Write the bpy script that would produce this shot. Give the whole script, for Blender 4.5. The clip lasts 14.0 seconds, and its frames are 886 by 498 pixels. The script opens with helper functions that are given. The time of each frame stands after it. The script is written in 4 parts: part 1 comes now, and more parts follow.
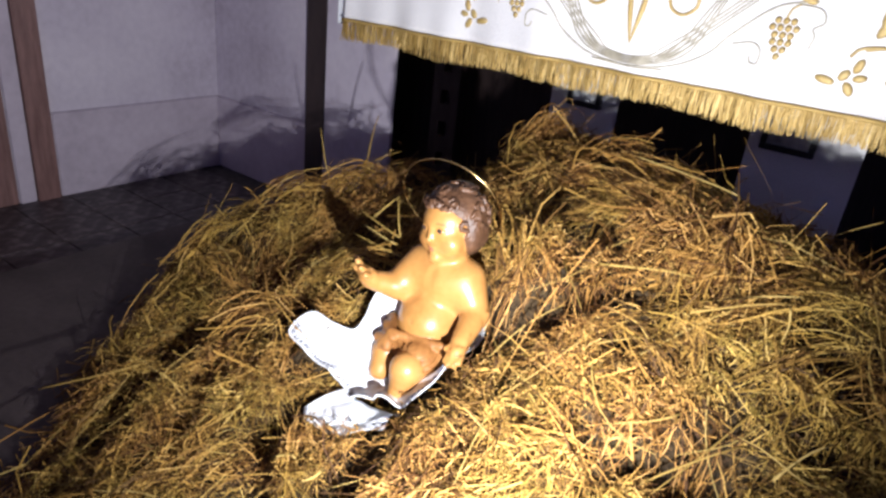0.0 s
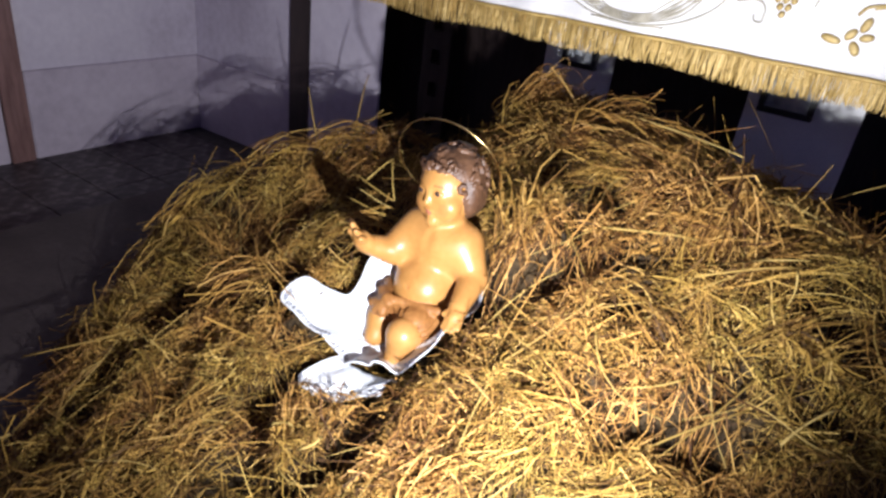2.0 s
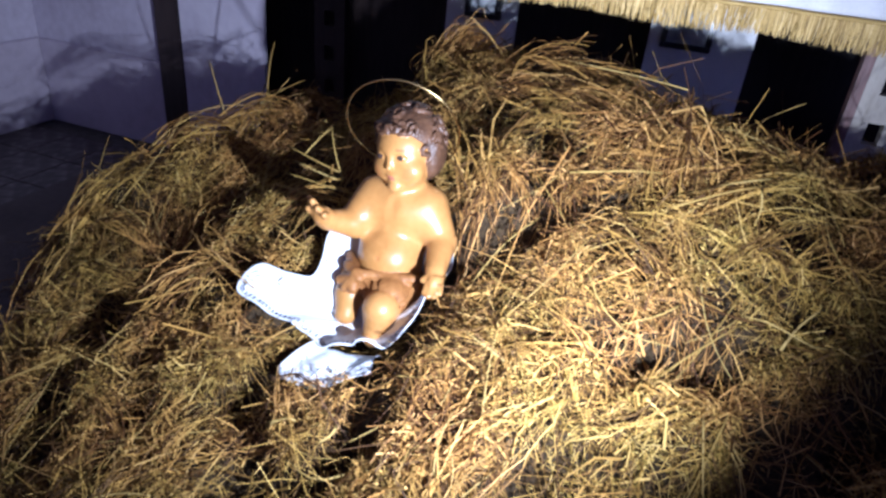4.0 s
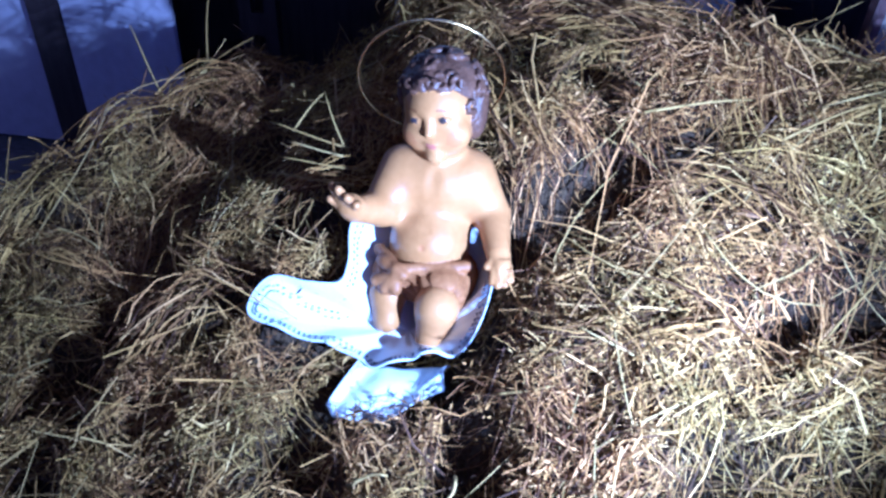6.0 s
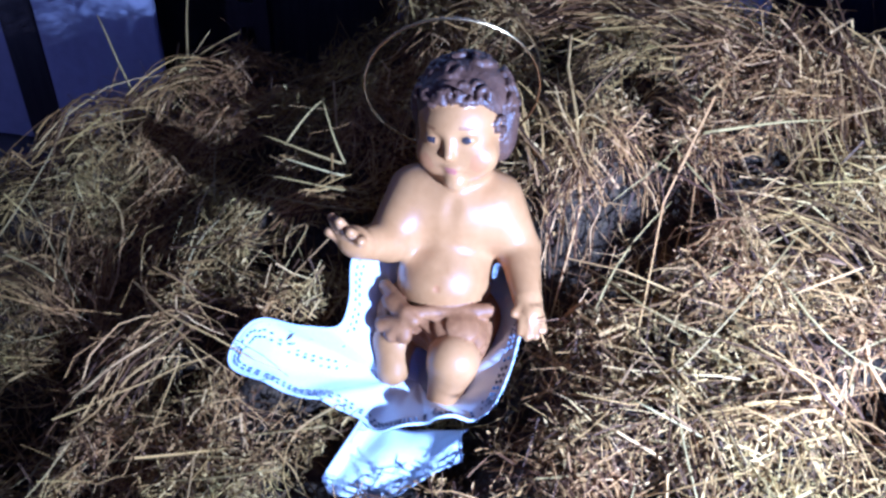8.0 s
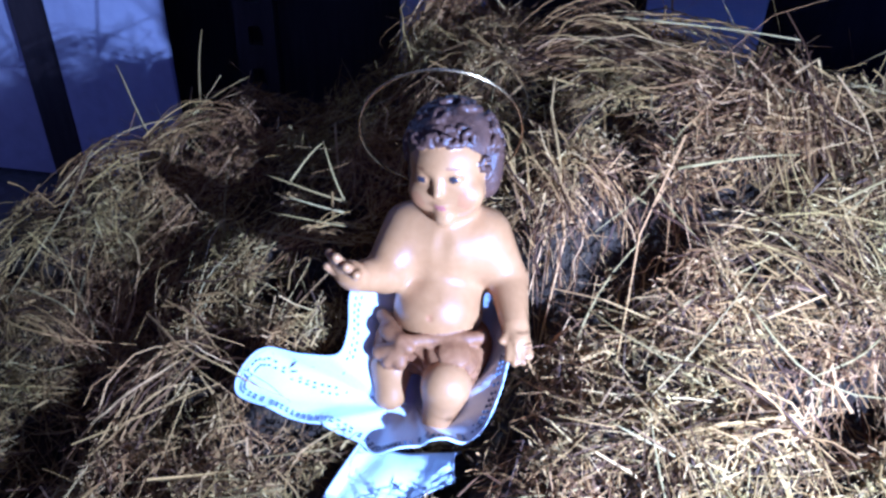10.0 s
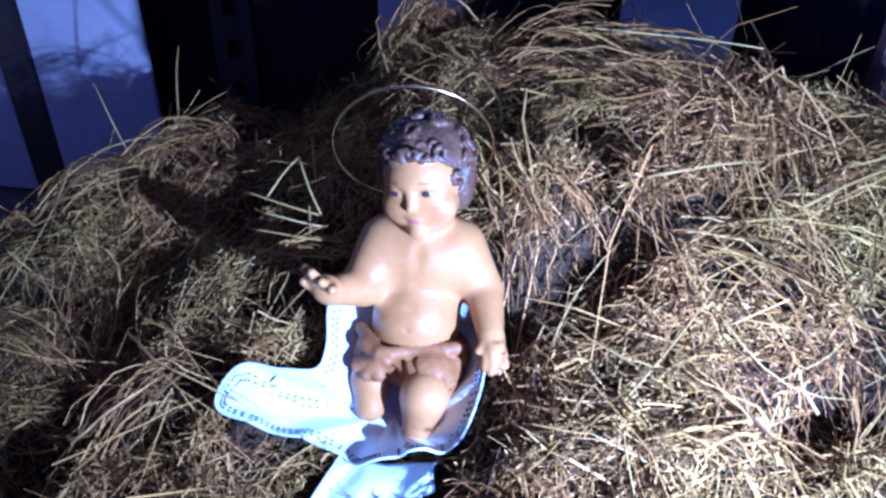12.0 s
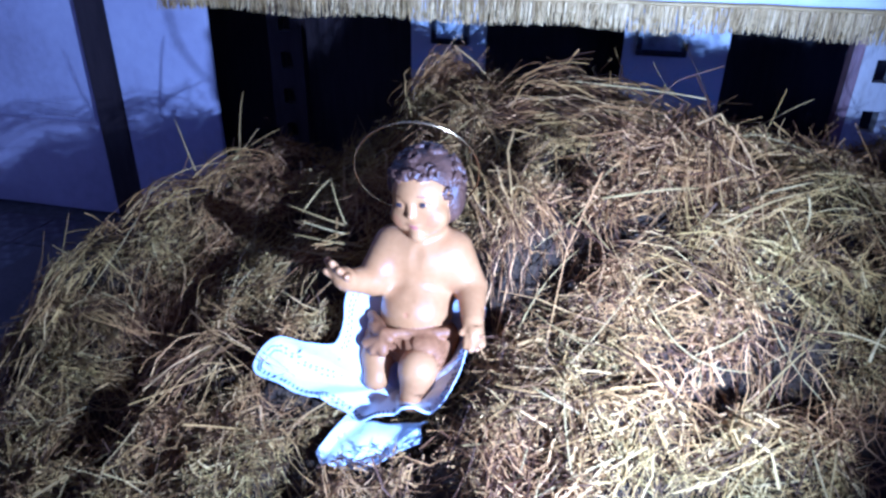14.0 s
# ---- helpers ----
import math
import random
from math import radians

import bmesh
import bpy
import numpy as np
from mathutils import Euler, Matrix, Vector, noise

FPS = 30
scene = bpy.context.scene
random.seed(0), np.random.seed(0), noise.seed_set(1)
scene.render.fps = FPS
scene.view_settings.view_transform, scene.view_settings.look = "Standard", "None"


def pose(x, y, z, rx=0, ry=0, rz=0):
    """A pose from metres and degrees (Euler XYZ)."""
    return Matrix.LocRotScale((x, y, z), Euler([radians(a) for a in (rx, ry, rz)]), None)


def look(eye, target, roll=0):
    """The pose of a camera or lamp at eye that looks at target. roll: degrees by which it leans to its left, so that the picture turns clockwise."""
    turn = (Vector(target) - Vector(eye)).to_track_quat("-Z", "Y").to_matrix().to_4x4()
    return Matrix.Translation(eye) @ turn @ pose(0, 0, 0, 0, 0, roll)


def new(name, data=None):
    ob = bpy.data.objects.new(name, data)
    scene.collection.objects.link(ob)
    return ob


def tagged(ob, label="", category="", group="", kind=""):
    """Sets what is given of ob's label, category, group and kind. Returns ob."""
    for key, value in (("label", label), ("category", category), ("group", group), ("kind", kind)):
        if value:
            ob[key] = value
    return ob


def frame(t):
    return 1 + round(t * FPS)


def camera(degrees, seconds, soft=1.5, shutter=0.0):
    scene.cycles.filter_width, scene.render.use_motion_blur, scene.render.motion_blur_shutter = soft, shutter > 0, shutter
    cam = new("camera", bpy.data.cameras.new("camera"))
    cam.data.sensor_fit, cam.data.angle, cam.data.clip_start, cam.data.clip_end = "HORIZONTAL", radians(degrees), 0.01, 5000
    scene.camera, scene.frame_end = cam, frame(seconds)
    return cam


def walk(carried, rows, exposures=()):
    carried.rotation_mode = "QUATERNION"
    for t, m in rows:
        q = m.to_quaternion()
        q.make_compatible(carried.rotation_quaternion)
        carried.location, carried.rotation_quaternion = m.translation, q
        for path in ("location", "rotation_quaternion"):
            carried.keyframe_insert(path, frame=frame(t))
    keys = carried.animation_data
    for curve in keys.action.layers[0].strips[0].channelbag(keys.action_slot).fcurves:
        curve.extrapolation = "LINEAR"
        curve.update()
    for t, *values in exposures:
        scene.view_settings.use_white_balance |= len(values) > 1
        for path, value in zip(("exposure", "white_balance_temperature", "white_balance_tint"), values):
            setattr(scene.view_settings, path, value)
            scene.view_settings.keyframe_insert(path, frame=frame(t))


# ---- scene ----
cam = camera(68.1, 14.0, soft=2.75)
METRES, EYE, TILT, LEAN, TURN = 1.1, 1.0, -24.0, -6.0, 0.0
ROWS = [
    (0.0, 0.0, 0.0, 0.0, 0.0, -0.0, 0.0),
    (0.5, -0.01, 0.002, -0.0011, -0.53, -0.42, 0.2),
    (1.0, -0.0196, 0.0097, 0.0057, 1.21, -1.27, 0.05),
    (1.5, -0.0248, 0.0067, 0.0039, 2.12, -1.72, 0.36),
    (2.0, -0.0253, 0.0274, -0.0045, -1.64, -2.96, -0.04),
    (2.5, -0.0306, 0.0401, 0.0007, -3.48, -2.9, 0.36),
    (3.0, -0.0612, 0.0418, 0.0022, -5.2, -3.65, 1.03),
    (5.5, -0.3077, 0.2304, 0.0349, -24.69, -12.32, 14.02),
    (6.0, -0.311, 0.3169, 0.0546, -23.91, -13.18, 13.66),
    (6.5, -0.2981, 0.3974, 0.0582, -24.26, -14.86, 12.9),
    (7.0, -0.2725, 0.437, 0.0824, -25.41, -14.31, 13.69),
    (7.5, -0.2796, 0.4561, 0.0822, -24.97, -14.38, 12.74),
    (10.0, -0.2694, 0.4017, 0.0951, -23.47, -11.68, 13.71),
    (10.5, -0.2546, 0.3928, 0.099, -24.39, -11.66, 14.49),
    (11.0, -0.2612, 0.3847, 0.1041, -23.94, -10.91, 14.99),
    (11.5, -0.2568, 0.3826, 0.1004, -24.24, -11.11, 14.82),
    (12.0, -0.2538, 0.3859, 0.1019, -24.5, -11.63, 14.83),
    (12.5, -0.2446, 0.3896, 0.0936, -24.58, -11.7, 13.95),
    (13.0, -0.2466, 0.3743, 0.0873, -24.64, -12.17, 14.15),
    (13.5, -0.261, 0.3004, 0.0785, -22.79, -10.39, 14.07),
    (14.0, -0.2705, 0.1811, 0.0563, -19.76, -6.17, 13.53),
]
# the picture starts warm, and its white balance turns colder on the way
WHITE = [(0.0, 0.3, 5850, 12), (3.2, 0.05, 5550, 13), (5.3, 0.52, 3450, 19), (6.5, 0.18, 3480, 20), (7.5, 0.14, 3550, 21), (11.0, 0.18, 3450, 23), (14.0, 0.30, 3480, 23)]
walk(cam, [(t, pose(0, 0, EYE, TILT, LEAN, TURN) @ pose(METRES * x, METRES * y, METRES * z, 90 + pitch, roll, yaw)) for t, x, y, z, yaw, pitch, roll in ROWS], WHITE)

# ---- light: one spotlight standing in the hay, an added dim bluish fill from behind ----
LAMP = (0.10, 0.295, 0.585)
spot_data = bpy.data.lights.new("spot", "SPOT")
spot_data.energy, spot_data.color = 90.0, (1.0, 0.95, 0.89)
spot_data.spot_size, spot_data.spot_blend, spot_data.shadow_soft_size = radians(147), 1.0, 0.010
spot = new("spot_light", spot_data)
spot.matrix_world = look(LAMP, (-0.03, 1.14, 0.78))

world = bpy.data.worlds.new("world")
scene.world = world
world.use_nodes = True
world.node_tree.nodes["Background"].inputs[0].default_value = (0.35, 0.42, 0.75, 1)
world.node_tree.nodes["Background"].inputs[1].default_value = 0.3

# the room is square to the altar: X along its front, Y away into the depth
TURNED = Matrix(((0.8, 0.6, 0, 0), (-0.6, 0.8, 0, 0), (0, 0, 1, 0), (0, 0, 0, 1)))


def room(x, y, z):
    return TURNED @ Vector((x, y, z))


# added fill lamp out of view, lifts walls and shadows with blue
fill_data = bpy.data.lights.new("blue_fill_light", "AREA")
fill_data.shape, fill_data.size, fill_data.size_y = "RECTANGLE", 1.2, 1.4
fill_data.energy, fill_data.color = 6.3, (0.50, 0.46, 1.0)
fill_lamp = new("blue_fill_light", fill_data)
fill_lamp.matrix_world = look(room(0.6, -2.42, 1.75), room(-0.8, 1.5, 0.6))


# ---- materials ----
def material(name, stops, scale=8.0, detail=6.0, rough=0.7, bump=0.3, bump_scale=60.0, metal=0.0, fine=0.35, per="", sheen=0.0, spec=0.5, stretch=(1, 1, 1), bump_distance=0.004, region=None):
    """A surface with colour varied at two scales and fine relief. per: 'island' or 'object' adds a random shade to each piece."""
    m = bpy.data.materials.new(name)
    m.use_nodes = True
    n, l = m.node_tree.nodes, m.node_tree.links
    b = n["Principled BSDF"]
    tc, mp = n.new("ShaderNodeTexCoord"), n.new("ShaderNodeMapping")
    l.new(tc.outputs["Object"], mp.inputs[0])
    mp.inputs["Scale"].default_value = stretch
    big, small, ramp = n.new("ShaderNodeTexNoise"), n.new("ShaderNodeTexNoise"), n.new("ShaderNodeValToRGB")
    for tex, s in ((big, scale), (small, bump_scale)):
        tex.inputs["Scale"].default_value, tex.inputs["Detail"].default_value = s, detail
        l.new(mp.outputs[0], tex.inputs["Vector"])
    mix = n.new("ShaderNodeMix")
    mix.inputs["Factor"].default_value = fine
    l.new(big.outputs[0], mix.inputs["A"])
    l.new(small.outputs[0], mix.inputs["B"])
    value = mix.outputs[0]
    if per:
        pick = n.new("ShaderNodeNewGeometry") if per == "island" else n.new("ShaderNodeObjectInfo")
        out = pick.outputs["Random Per Island" if per == "island" else "Random"]
        blend = n.new("ShaderNodeMix")
        blend.inputs["Factor"].default_value = 0.8
        l.new(value, blend.inputs["A"])
        l.new(out, blend.inputs["B"])
        value = blend.outputs[0]
    l.new(value, ramp.inputs[0])
    low, high = (0.05, 0.97) if per else (0.32, 0.68)
    while len(ramp.color_ramp.elements) < len(stops):
        ramp.color_ramp.elements.new(0.5)
    for i, c in enumerate(stops):
        ramp.color_ramp.elements[i].position = low + (high - low) * i / max(1, len(stops) - 1)
        ramp.color_ramp.elements[i].color = (*c, 1)
    colour = ramp.outputs[0]
    if region:
        wide = n.new("ShaderNodeTexNoise")
        wide.inputs["Scale"].default_value, wide.inputs["Detail"].default_value = 4.5, 2.0
        l.new(tc.outputs["Object"], wide.inputs["Vector"])
        tone = n.new("ShaderNodeValToRGB")
        for e, (at, c) in zip(tone.color_ramp.elements, ((0.38, region[0]), (0.62, region[1]))):
            e.position, e.color = at, (*c, 1)
        l.new(wide.outputs[0], tone.inputs[0])
        dye = n.new("ShaderNodeMix")
        dye.data_type, dye.blend_type = "RGBA", "MULTIPLY"
        dye.inputs["Factor"].default_value = 1.0
        l.new(colour, dye.inputs[6])
        l.new(tone.outputs[0], dye.inputs[7])
        colour = dye.outputs[2]
    l.new(colour, b.inputs["Base Color"])
    b.inputs["Roughness"].default_value, b.inputs["Metallic"].default_value = rough, metal
    b.inputs["Specular IOR Level"].default_value = spec
    b.inputs["Sheen Weight"].default_value = sheen
    if bump:
        bp = n.new("ShaderNodeBump")
        bp.inputs["Strength"].default_value, bp.inputs["Distance"].default_value = bump, bump_distance
        l.new(small.outputs[0], bp.inputs["Height"])
        l.new(bp.outputs[0], b.inputs["Normal"])
    return m


PLASTER = material("plaster", [(0.42, 0.37, 0.44), (0.54, 0.49, 0.57), (0.62, 0.57, 0.64)], 3.0, rough=0.85, bump=0.25, bump_scale=35)
PLASTER_LOW = material("painted_dado", [(0.38, 0.33, 0.39), (0.48, 0.42, 0.49), (0.55, 0.49, 0.56)], 4.0, rough=0.8, bump=0.25, bump_scale=35)
TILE = material("cement_tile", [(0.018, 0.013, 0.014), (0.05, 0.038, 0.041), (0.15, 0.12, 0.125)], 26.0, rough=0.5, bump=0.1, detail=2.0, fine=0.1)
GROUT = material("grout", [(0.05, 0.045, 0.04), (0.10, 0.09, 0.085)], 30.0, rough=0.9)
STONE = material("pale_stone", [(0.040, 0.030, 0.030), (0.062, 0.047, 0.046), (0.085, 0.066, 0.063)], 6.0, rough=0.7, bump=0.3)
BROWN_WOOD = material("brown_wood", [(0.13, 0.065, 0.06), (0.20, 0.11, 0.10), (0.27, 0.15, 0.135)], 10.0, rough=0.45, stretch=(6, 6, 0.6))
# wood of the boards; also colours in the shade under the altar
DARK_WOOD_AND_SHADE = material("dark_wood_and_shade", [(0.012, 0.008, 0.008), (0.028, 0.018, 0.017), (0.045, 0.03, 0.027)], 10.0, rough=0.4, stretch=(6, 6, 0.6))
CREAM_WOOD = material("cream_painted_wood", [(0.42, 0.36, 0.28), (0.58, 0.52, 0.43), (0.66, 0.60, 0.50)], 12.0, rough=0.5, stretch=(4, 4, 1))
SATIN = material("white_satin", [(0.66, 0.65, 0.66), (0.78, 0.77, 0.77), (0.84, 0.83, 0.82)], 5.0, rough=0.45, bump=0.2, bump_scale=260, sheen=0.3, bump_distance=0.001)
LINEN = material("white_linen", [(0.60, 0.63, 0.68), (0.68, 0.70, 0.73), (0.74, 0.75, 0.77)], 12.0, rough=0.75, bump=0.25, bump_scale=420, sheen=0.2, bump_distance=0.0008)
STITCH_SHADE = material("stitch_shadow", [(0.10, 0.11, 0.15), (0.2, 0.21, 0.26)], 60.0, rough=0.8)
GOLD_THREAD = material("gold_thread", [(0.30, 0.19, 0.05), (0.50, 0.34, 0.10), (0.68, 0.50, 0.20)], 40.0, rough=0.42, metal=0.35, bump=0.5, bump_scale=300, per="island")
GOLD_EMB = material("gold_embroidery", [(0.40, 0.28, 0.09), (0.52, 0.38, 0.14), (0.62, 0.48, 0.22)], 60.0, rough=0.5, metal=0.25, bump=0.6, bump_scale=500, bump_distance=0.001)
GREY_EMB = material("grey_gold_embroidery", [(0.34, 0.31, 0.24), (0.48, 0.44, 0.34), (0.58, 0.54, 0.44)], 60.0, rough=0.5, metal=0.2, bump=0.6, bump_scale=500, bump_distance=0.001)
SKIN = material("painted_flesh", [(0.34, 0.162, 0.042), (0.395, 0.196, 0.055), (0.44, 0.226, 0.070)], 14.0, rough=0.34, bump=0.05, bump_scale=90, spec=0.45)
BLUSH = material("painted_blush", [(0.36, 0.156, 0.045), (0.395, 0.180, 0.054)], 20.0, rough=0.34, bump=0.05)
LIPS = material("painted_lips", [(0.30, 0.105, 0.060), (0.36, 0.135, 0.075)], 30.0, rough=0.35, bump=0.0)
EYES = material("painted_eyes", [(0.02, 0.015, 0.02), (0.05, 0.035, 0.03)], 30.0, rough=0.45, bump=0.0)
HAIR = material("painted_hair", [(0.045, 0.020, 0.010), (0.085, 0.041, 0.020), (0.14, 0.070, 0.036)], 45.0, rough=0.48, bump=0.5, bump_scale=170, spec=0.5)
LOIN = material("painted_loincloth", [(0.19, 0.078, 0.020), (0.26, 0.115, 0.031), (0.33, 0.155, 0.046)], 30.0, rough=0.55, bump=0.2, bump_scale=120, spec=0.35)
BRASS = material("brass", [(0.50, 0.34, 0.13), (0.66, 0.47, 0.20)], 20.0, rough=0.24, metal=1.0, bump=0.05)
STRAW = material("straw", [(0.040, 0.023, 0.010), (0.09, 0.052, 0.018), (0.20, 0.126, 0.036), (0.37, 0.252, 0.068), (0.52, 0.375, 0.112), (0.70, 0.56, 0.25)], 30.0, rough=0.65, spec=0.25, bump=0.2, bump_scale=300, per="island", fine=0.5, region=((1.0, 0.91, 0.64), (1.07, 0.80, 0.68)))
STRAW_ONE = material("single_straw", [(0.25, 0.155, 0.034), (0.37, 0.25, 0.062), (0.47, 0.34, 0.11)], 30.0, rough=0.6, spec=0.3, bump=0.2, bump_scale=300, per="object", fine=0.5)
CHAFF = material("chaff", [(0.06, 0.042, 0.014), (0.13, 0.095, 0.026), (0.25, 0.185, 0.050), (0.43, 0.335, 0.10), (0.62, 0.51, 0.22)], 40.0, rough=0.8, spec=0.2, bump=0.2, bump_scale=300, per="island", region=((1.0, 0.91, 0.64), (1.07, 0.80, 0.68)))
# dark brown: the shade between the stalks is put into this colour
HAY_CORE_SHADE = material("hay_core_shade", [(0.028, 0.016, 0.006), (0.055, 0.033, 0.011), (0.10, 0.064, 0.020)], 70.0, rough=0.95, bump=1.0, bump_scale=160, bump_distance=0.012, fine=0.6)
BLACK = material("black_lacquer", [(0.008, 0.008, 0.010), (0.02, 0.02, 0.024)], 20.0, rough=0.3, bump=0.05)
PAPER = material("printed_paper", [(0.16, 0.18, 0.20), (0.42, 0.44, 0.46), (0.62, 0.63, 0.63)], 26.0, rough=0.5, bump=0.0)
LAMP_WHITE = material("white_enamel", [(0.72, 0.71, 0.68), (0.80, 0.79, 0.76)], 20.0, rough=0.3, bump=0.03)
GLASS_BULB = material("frosted_lens", [(0.85, 0.84, 0.80), (0.9, 0.9, 0.86)], 20.0, rough=0.2, bump=0.0)


# ---- helpers for shapes ----
def mesh_object(name, verts, faces, mat, parent=None, smooth=False):
    me = bpy.data.meshes.new(name)
    me.from_pydata(verts, [], faces)
    for m in mat if isinstance(mat, (list, tuple)) else [mat]:
        me.materials.append(m)
    me.update()
    if smooth:
        me.shade_smooth()
    ob = new(name, me)
    ob.parent = parent
    return ob


def part(name, bm, mat, parent=None, label="", smooth=False):
    me = bpy.data.meshes.new(name)
    bm.normal_update()
    bm.to_mesh(me)
    bm.free()
    me.materials.append(mat)
    if smooth:
        me.shade_smooth()
    ob = new(name, me)
    ob.parent = parent
    if label:
        ob["label"] = label
    return ob


def box(x0, x1, y0, y1, z0, z1, bevel=0.0, bm=None):
    bm = bm or bmesh.new()
    made = bmesh.ops.create_cube(bm, size=1, matrix=Matrix.Translation(((x0 + x1) / 2, (y0 + y1) / 2, (z0 + z1) / 2)) @ Matrix.Diagonal((x1 - x0, y1 - y0, z1 - z0, 1)))
    if bevel:
        edges = list({e for v in made["verts"] for e in v.link_edges})
        bmesh.ops.bevel(bm, geom=edges, offset=bevel, segments=2, affect="EDGES")
    return bm


def in_room(ob):
    ob.matrix_world = TURNED @ ob.matrix_basis
    return ob


def empty(name):
    return new(name, None)


def tube(points, radii, sides=3, closed=False):
    """Vertices and faces of a tube along points."""
    p = [Vector(q) for q in points]
    verts, faces, k = [], [], len(p)
    up = Vector((0.13, 0.21, 0.97))
    for i, q in enumerate(p):
        a, b = (p[(i - 1) % k], p[(i + 1) % k]) if closed else (p[max(i - 1, 0)], p[min(i + 1, k - 1)])
        d = (b - a).normalized()
        s = d.cross(up)
        s = s.normalized() if s.length > 1e-4 else Vector((1, 0, 0))
        w = d.cross(s)
        r = radii[i] if isinstance(radii, (list, tuple)) else radii
        for j in range(sides):
            ang = 2 * math.pi * j / sides
            verts.append(q + s * (r * math.cos(ang)) + w * (r * math.sin(ang)))
    for i in range(k if closed else k - 1):
        n = (i + 1) % k
        for j in range(sides):
            m = (j + 1) % sides
            faces.append((i * sides + j, i * sides + m, n * sides + m, n * sides + j))
    if not closed:
        faces.append(tuple(range(sides))[::-1])
        faces.append(tuple((k - 1) * sides + j for j in range(sides)))
    return verts, faces


def smooth_line(points, steps=8):
    """A rounded line through points (Catmull-Rom)."""
    p = [Vector(q) for q in points]
    p = [2 * p[0] - p[1]] + p + [2 * p[-1] - p[-2]]
    out = []
    for i in range(1, len(p) - 2):
        for s in range(steps):
            t = s / steps
            out.append(0.5 * (2 * p[i] + (p[i + 1] - p[i - 1]) * t + (2 * p[i - 1] - 5 * p[i] + 4 * p[i + 1] - p[i + 2]) * t * t + (3 * p[i] - p[i - 1] - 3 * p[i + 1] + p[i + 2]) * t ** 3))
    return out + [p[-2]]


def step01(a, b, x):
    t = np.clip((x - a) / (b - a), 0, 1)
    return t * t * (3 - 2 * t)


# ---- room ----
def wall(name, x0, x1, y0, y1, z0, z1, mat, label):
    ob = in_room(part(name, box(x0, x1, y0, y1, z0, z1, 0.004), mat))
    return tagged(ob, label, "wall", kind="structure")


wall("wall_west", -2.72, -2.57, -2.6, 2.30, 0, 3.2, PLASTER, "uneven white plastered side wall with stains")
wall("wall_north", -2.57, -1.90, 1.83, 1.98, 0, 3.2, PLASTER, "white plastered wall in the corner behind the altar")
wall("wall_north_far", -2.57, 2.6, 2.15, 2.30, 0, 3.2, PLASTER, "white plastered wall behind the altar")
wall("wall_east", 2.6, 2.75, -2.6, 2.30, 0, 3.2, PLASTER, "plain white plastered wall")
# unseen wall; its opening is made up and lets in bluish fill
south = wall("wall_south", -2.57, 0.0, -2.6, -2.45, 0, 3.2, PLASTER, "plain white plastered wall beside an added opening")
wall("wall_south_right", 1.2, 2.6, -2.6, -2.45, 0, 3.2, PLASTER, "plain white plastered wall beside an added opening")
wall("wall_south_low", 0.0, 1.2, -2.6, -2.45, 0, 1.05, PLASTER, "plain white plastered wall under an added opening")
wall("wall_south_top", 0.0, 1.2, -2.6, -2.45, 2.45, 3.2, PLASTER, "plain white plastered wall over an added opening")
tagged(in_room(part("ceiling", box(-2.72, 2.75, -2.6, 2.3, 3.2, 3.3), PLASTER)), "plain white plastered ceiling", "ceiling", kind="structure")

floor = tagged(in_room(part("floor", box(-2.72, 2.75, -2.6, 2.3, -0.12, -0.006), GROUT)), "dark patterned cement tile floor", "floor", kind="structure")
base_w = tagged(in_room(part("baseboard_west", box(-2.566, -2.552, 1.10, 1.826, 0.0, 0.325, 0.004), PLASTER_LOW)), "grey painted baseboard with a thin ledge on the side wall", "baseboard", kind="structure")
base_n = tagged(in_room(part("baseboard_north", box(-2.55, -1.955, 1.812, 1.826, 0.0, 0.325, 0.004), PLASTER_LOW)), "grey painted baseboard with a thin ledge in the corner", "baseboard", kind="structure")

door = empty("door_1")
for nm, y0, y1, x1, m in (("door_frame", 1.015, 1.095, -2.545, BROWN_WOOD), ("casing", 0.955, 1.011, -2.555, PLASTER_LOW), ("door_leaf", 0.10, 0.951, -2.56, BROWN_WOOD)):
    in_room(part(nm, box(-2.569, x1, y0, y1, 0.0, 2.1, 0.003), m, door))
tagged(door, "closed reddish brown wooden door with a pale casing", "door", kind="structure")

slab = tagged(in_room(part("stone_step", box(-1.95, 1.2, -0.6, 1.66, -0.004, 0.05, 0.008), STONE)), "low pale stone step under the hay", "step", kind="structure")

# floor tiles, seen beside the step
for i in range(4):
    for j in range(9):
        bm = box(-0.0985, 0.0985, -0.0985, 0.0985, -0.012, 0.0, 0.0015)
        if i == 0 and j == 0:
            tile = part("tile", bm, TILE, floor)
            first = tile
        else:
            bm.free()
            tile = new("tile", first.data)
            tile.parent = floor
        tile.matrix_parent_inverse = floor.matrix_world.inverted()
        tile.matrix_basis = TURNED @ Matrix.Translation((-2.455 + 0.2 * i, 0.02 + 0.2 * j, 0.0))

# ---- altar ----
ALTAR_Y = 1.38
HEM = 0.815
altar = empty("altar")
tagged(altar, "white altar table with an open dark underside", "altar")


def altar_part(name, bm, mat, label="", smooth=False):
    ob = part(name, bm, mat, altar, label, smooth)
    ob.matrix_basis = TURNED
    return ob


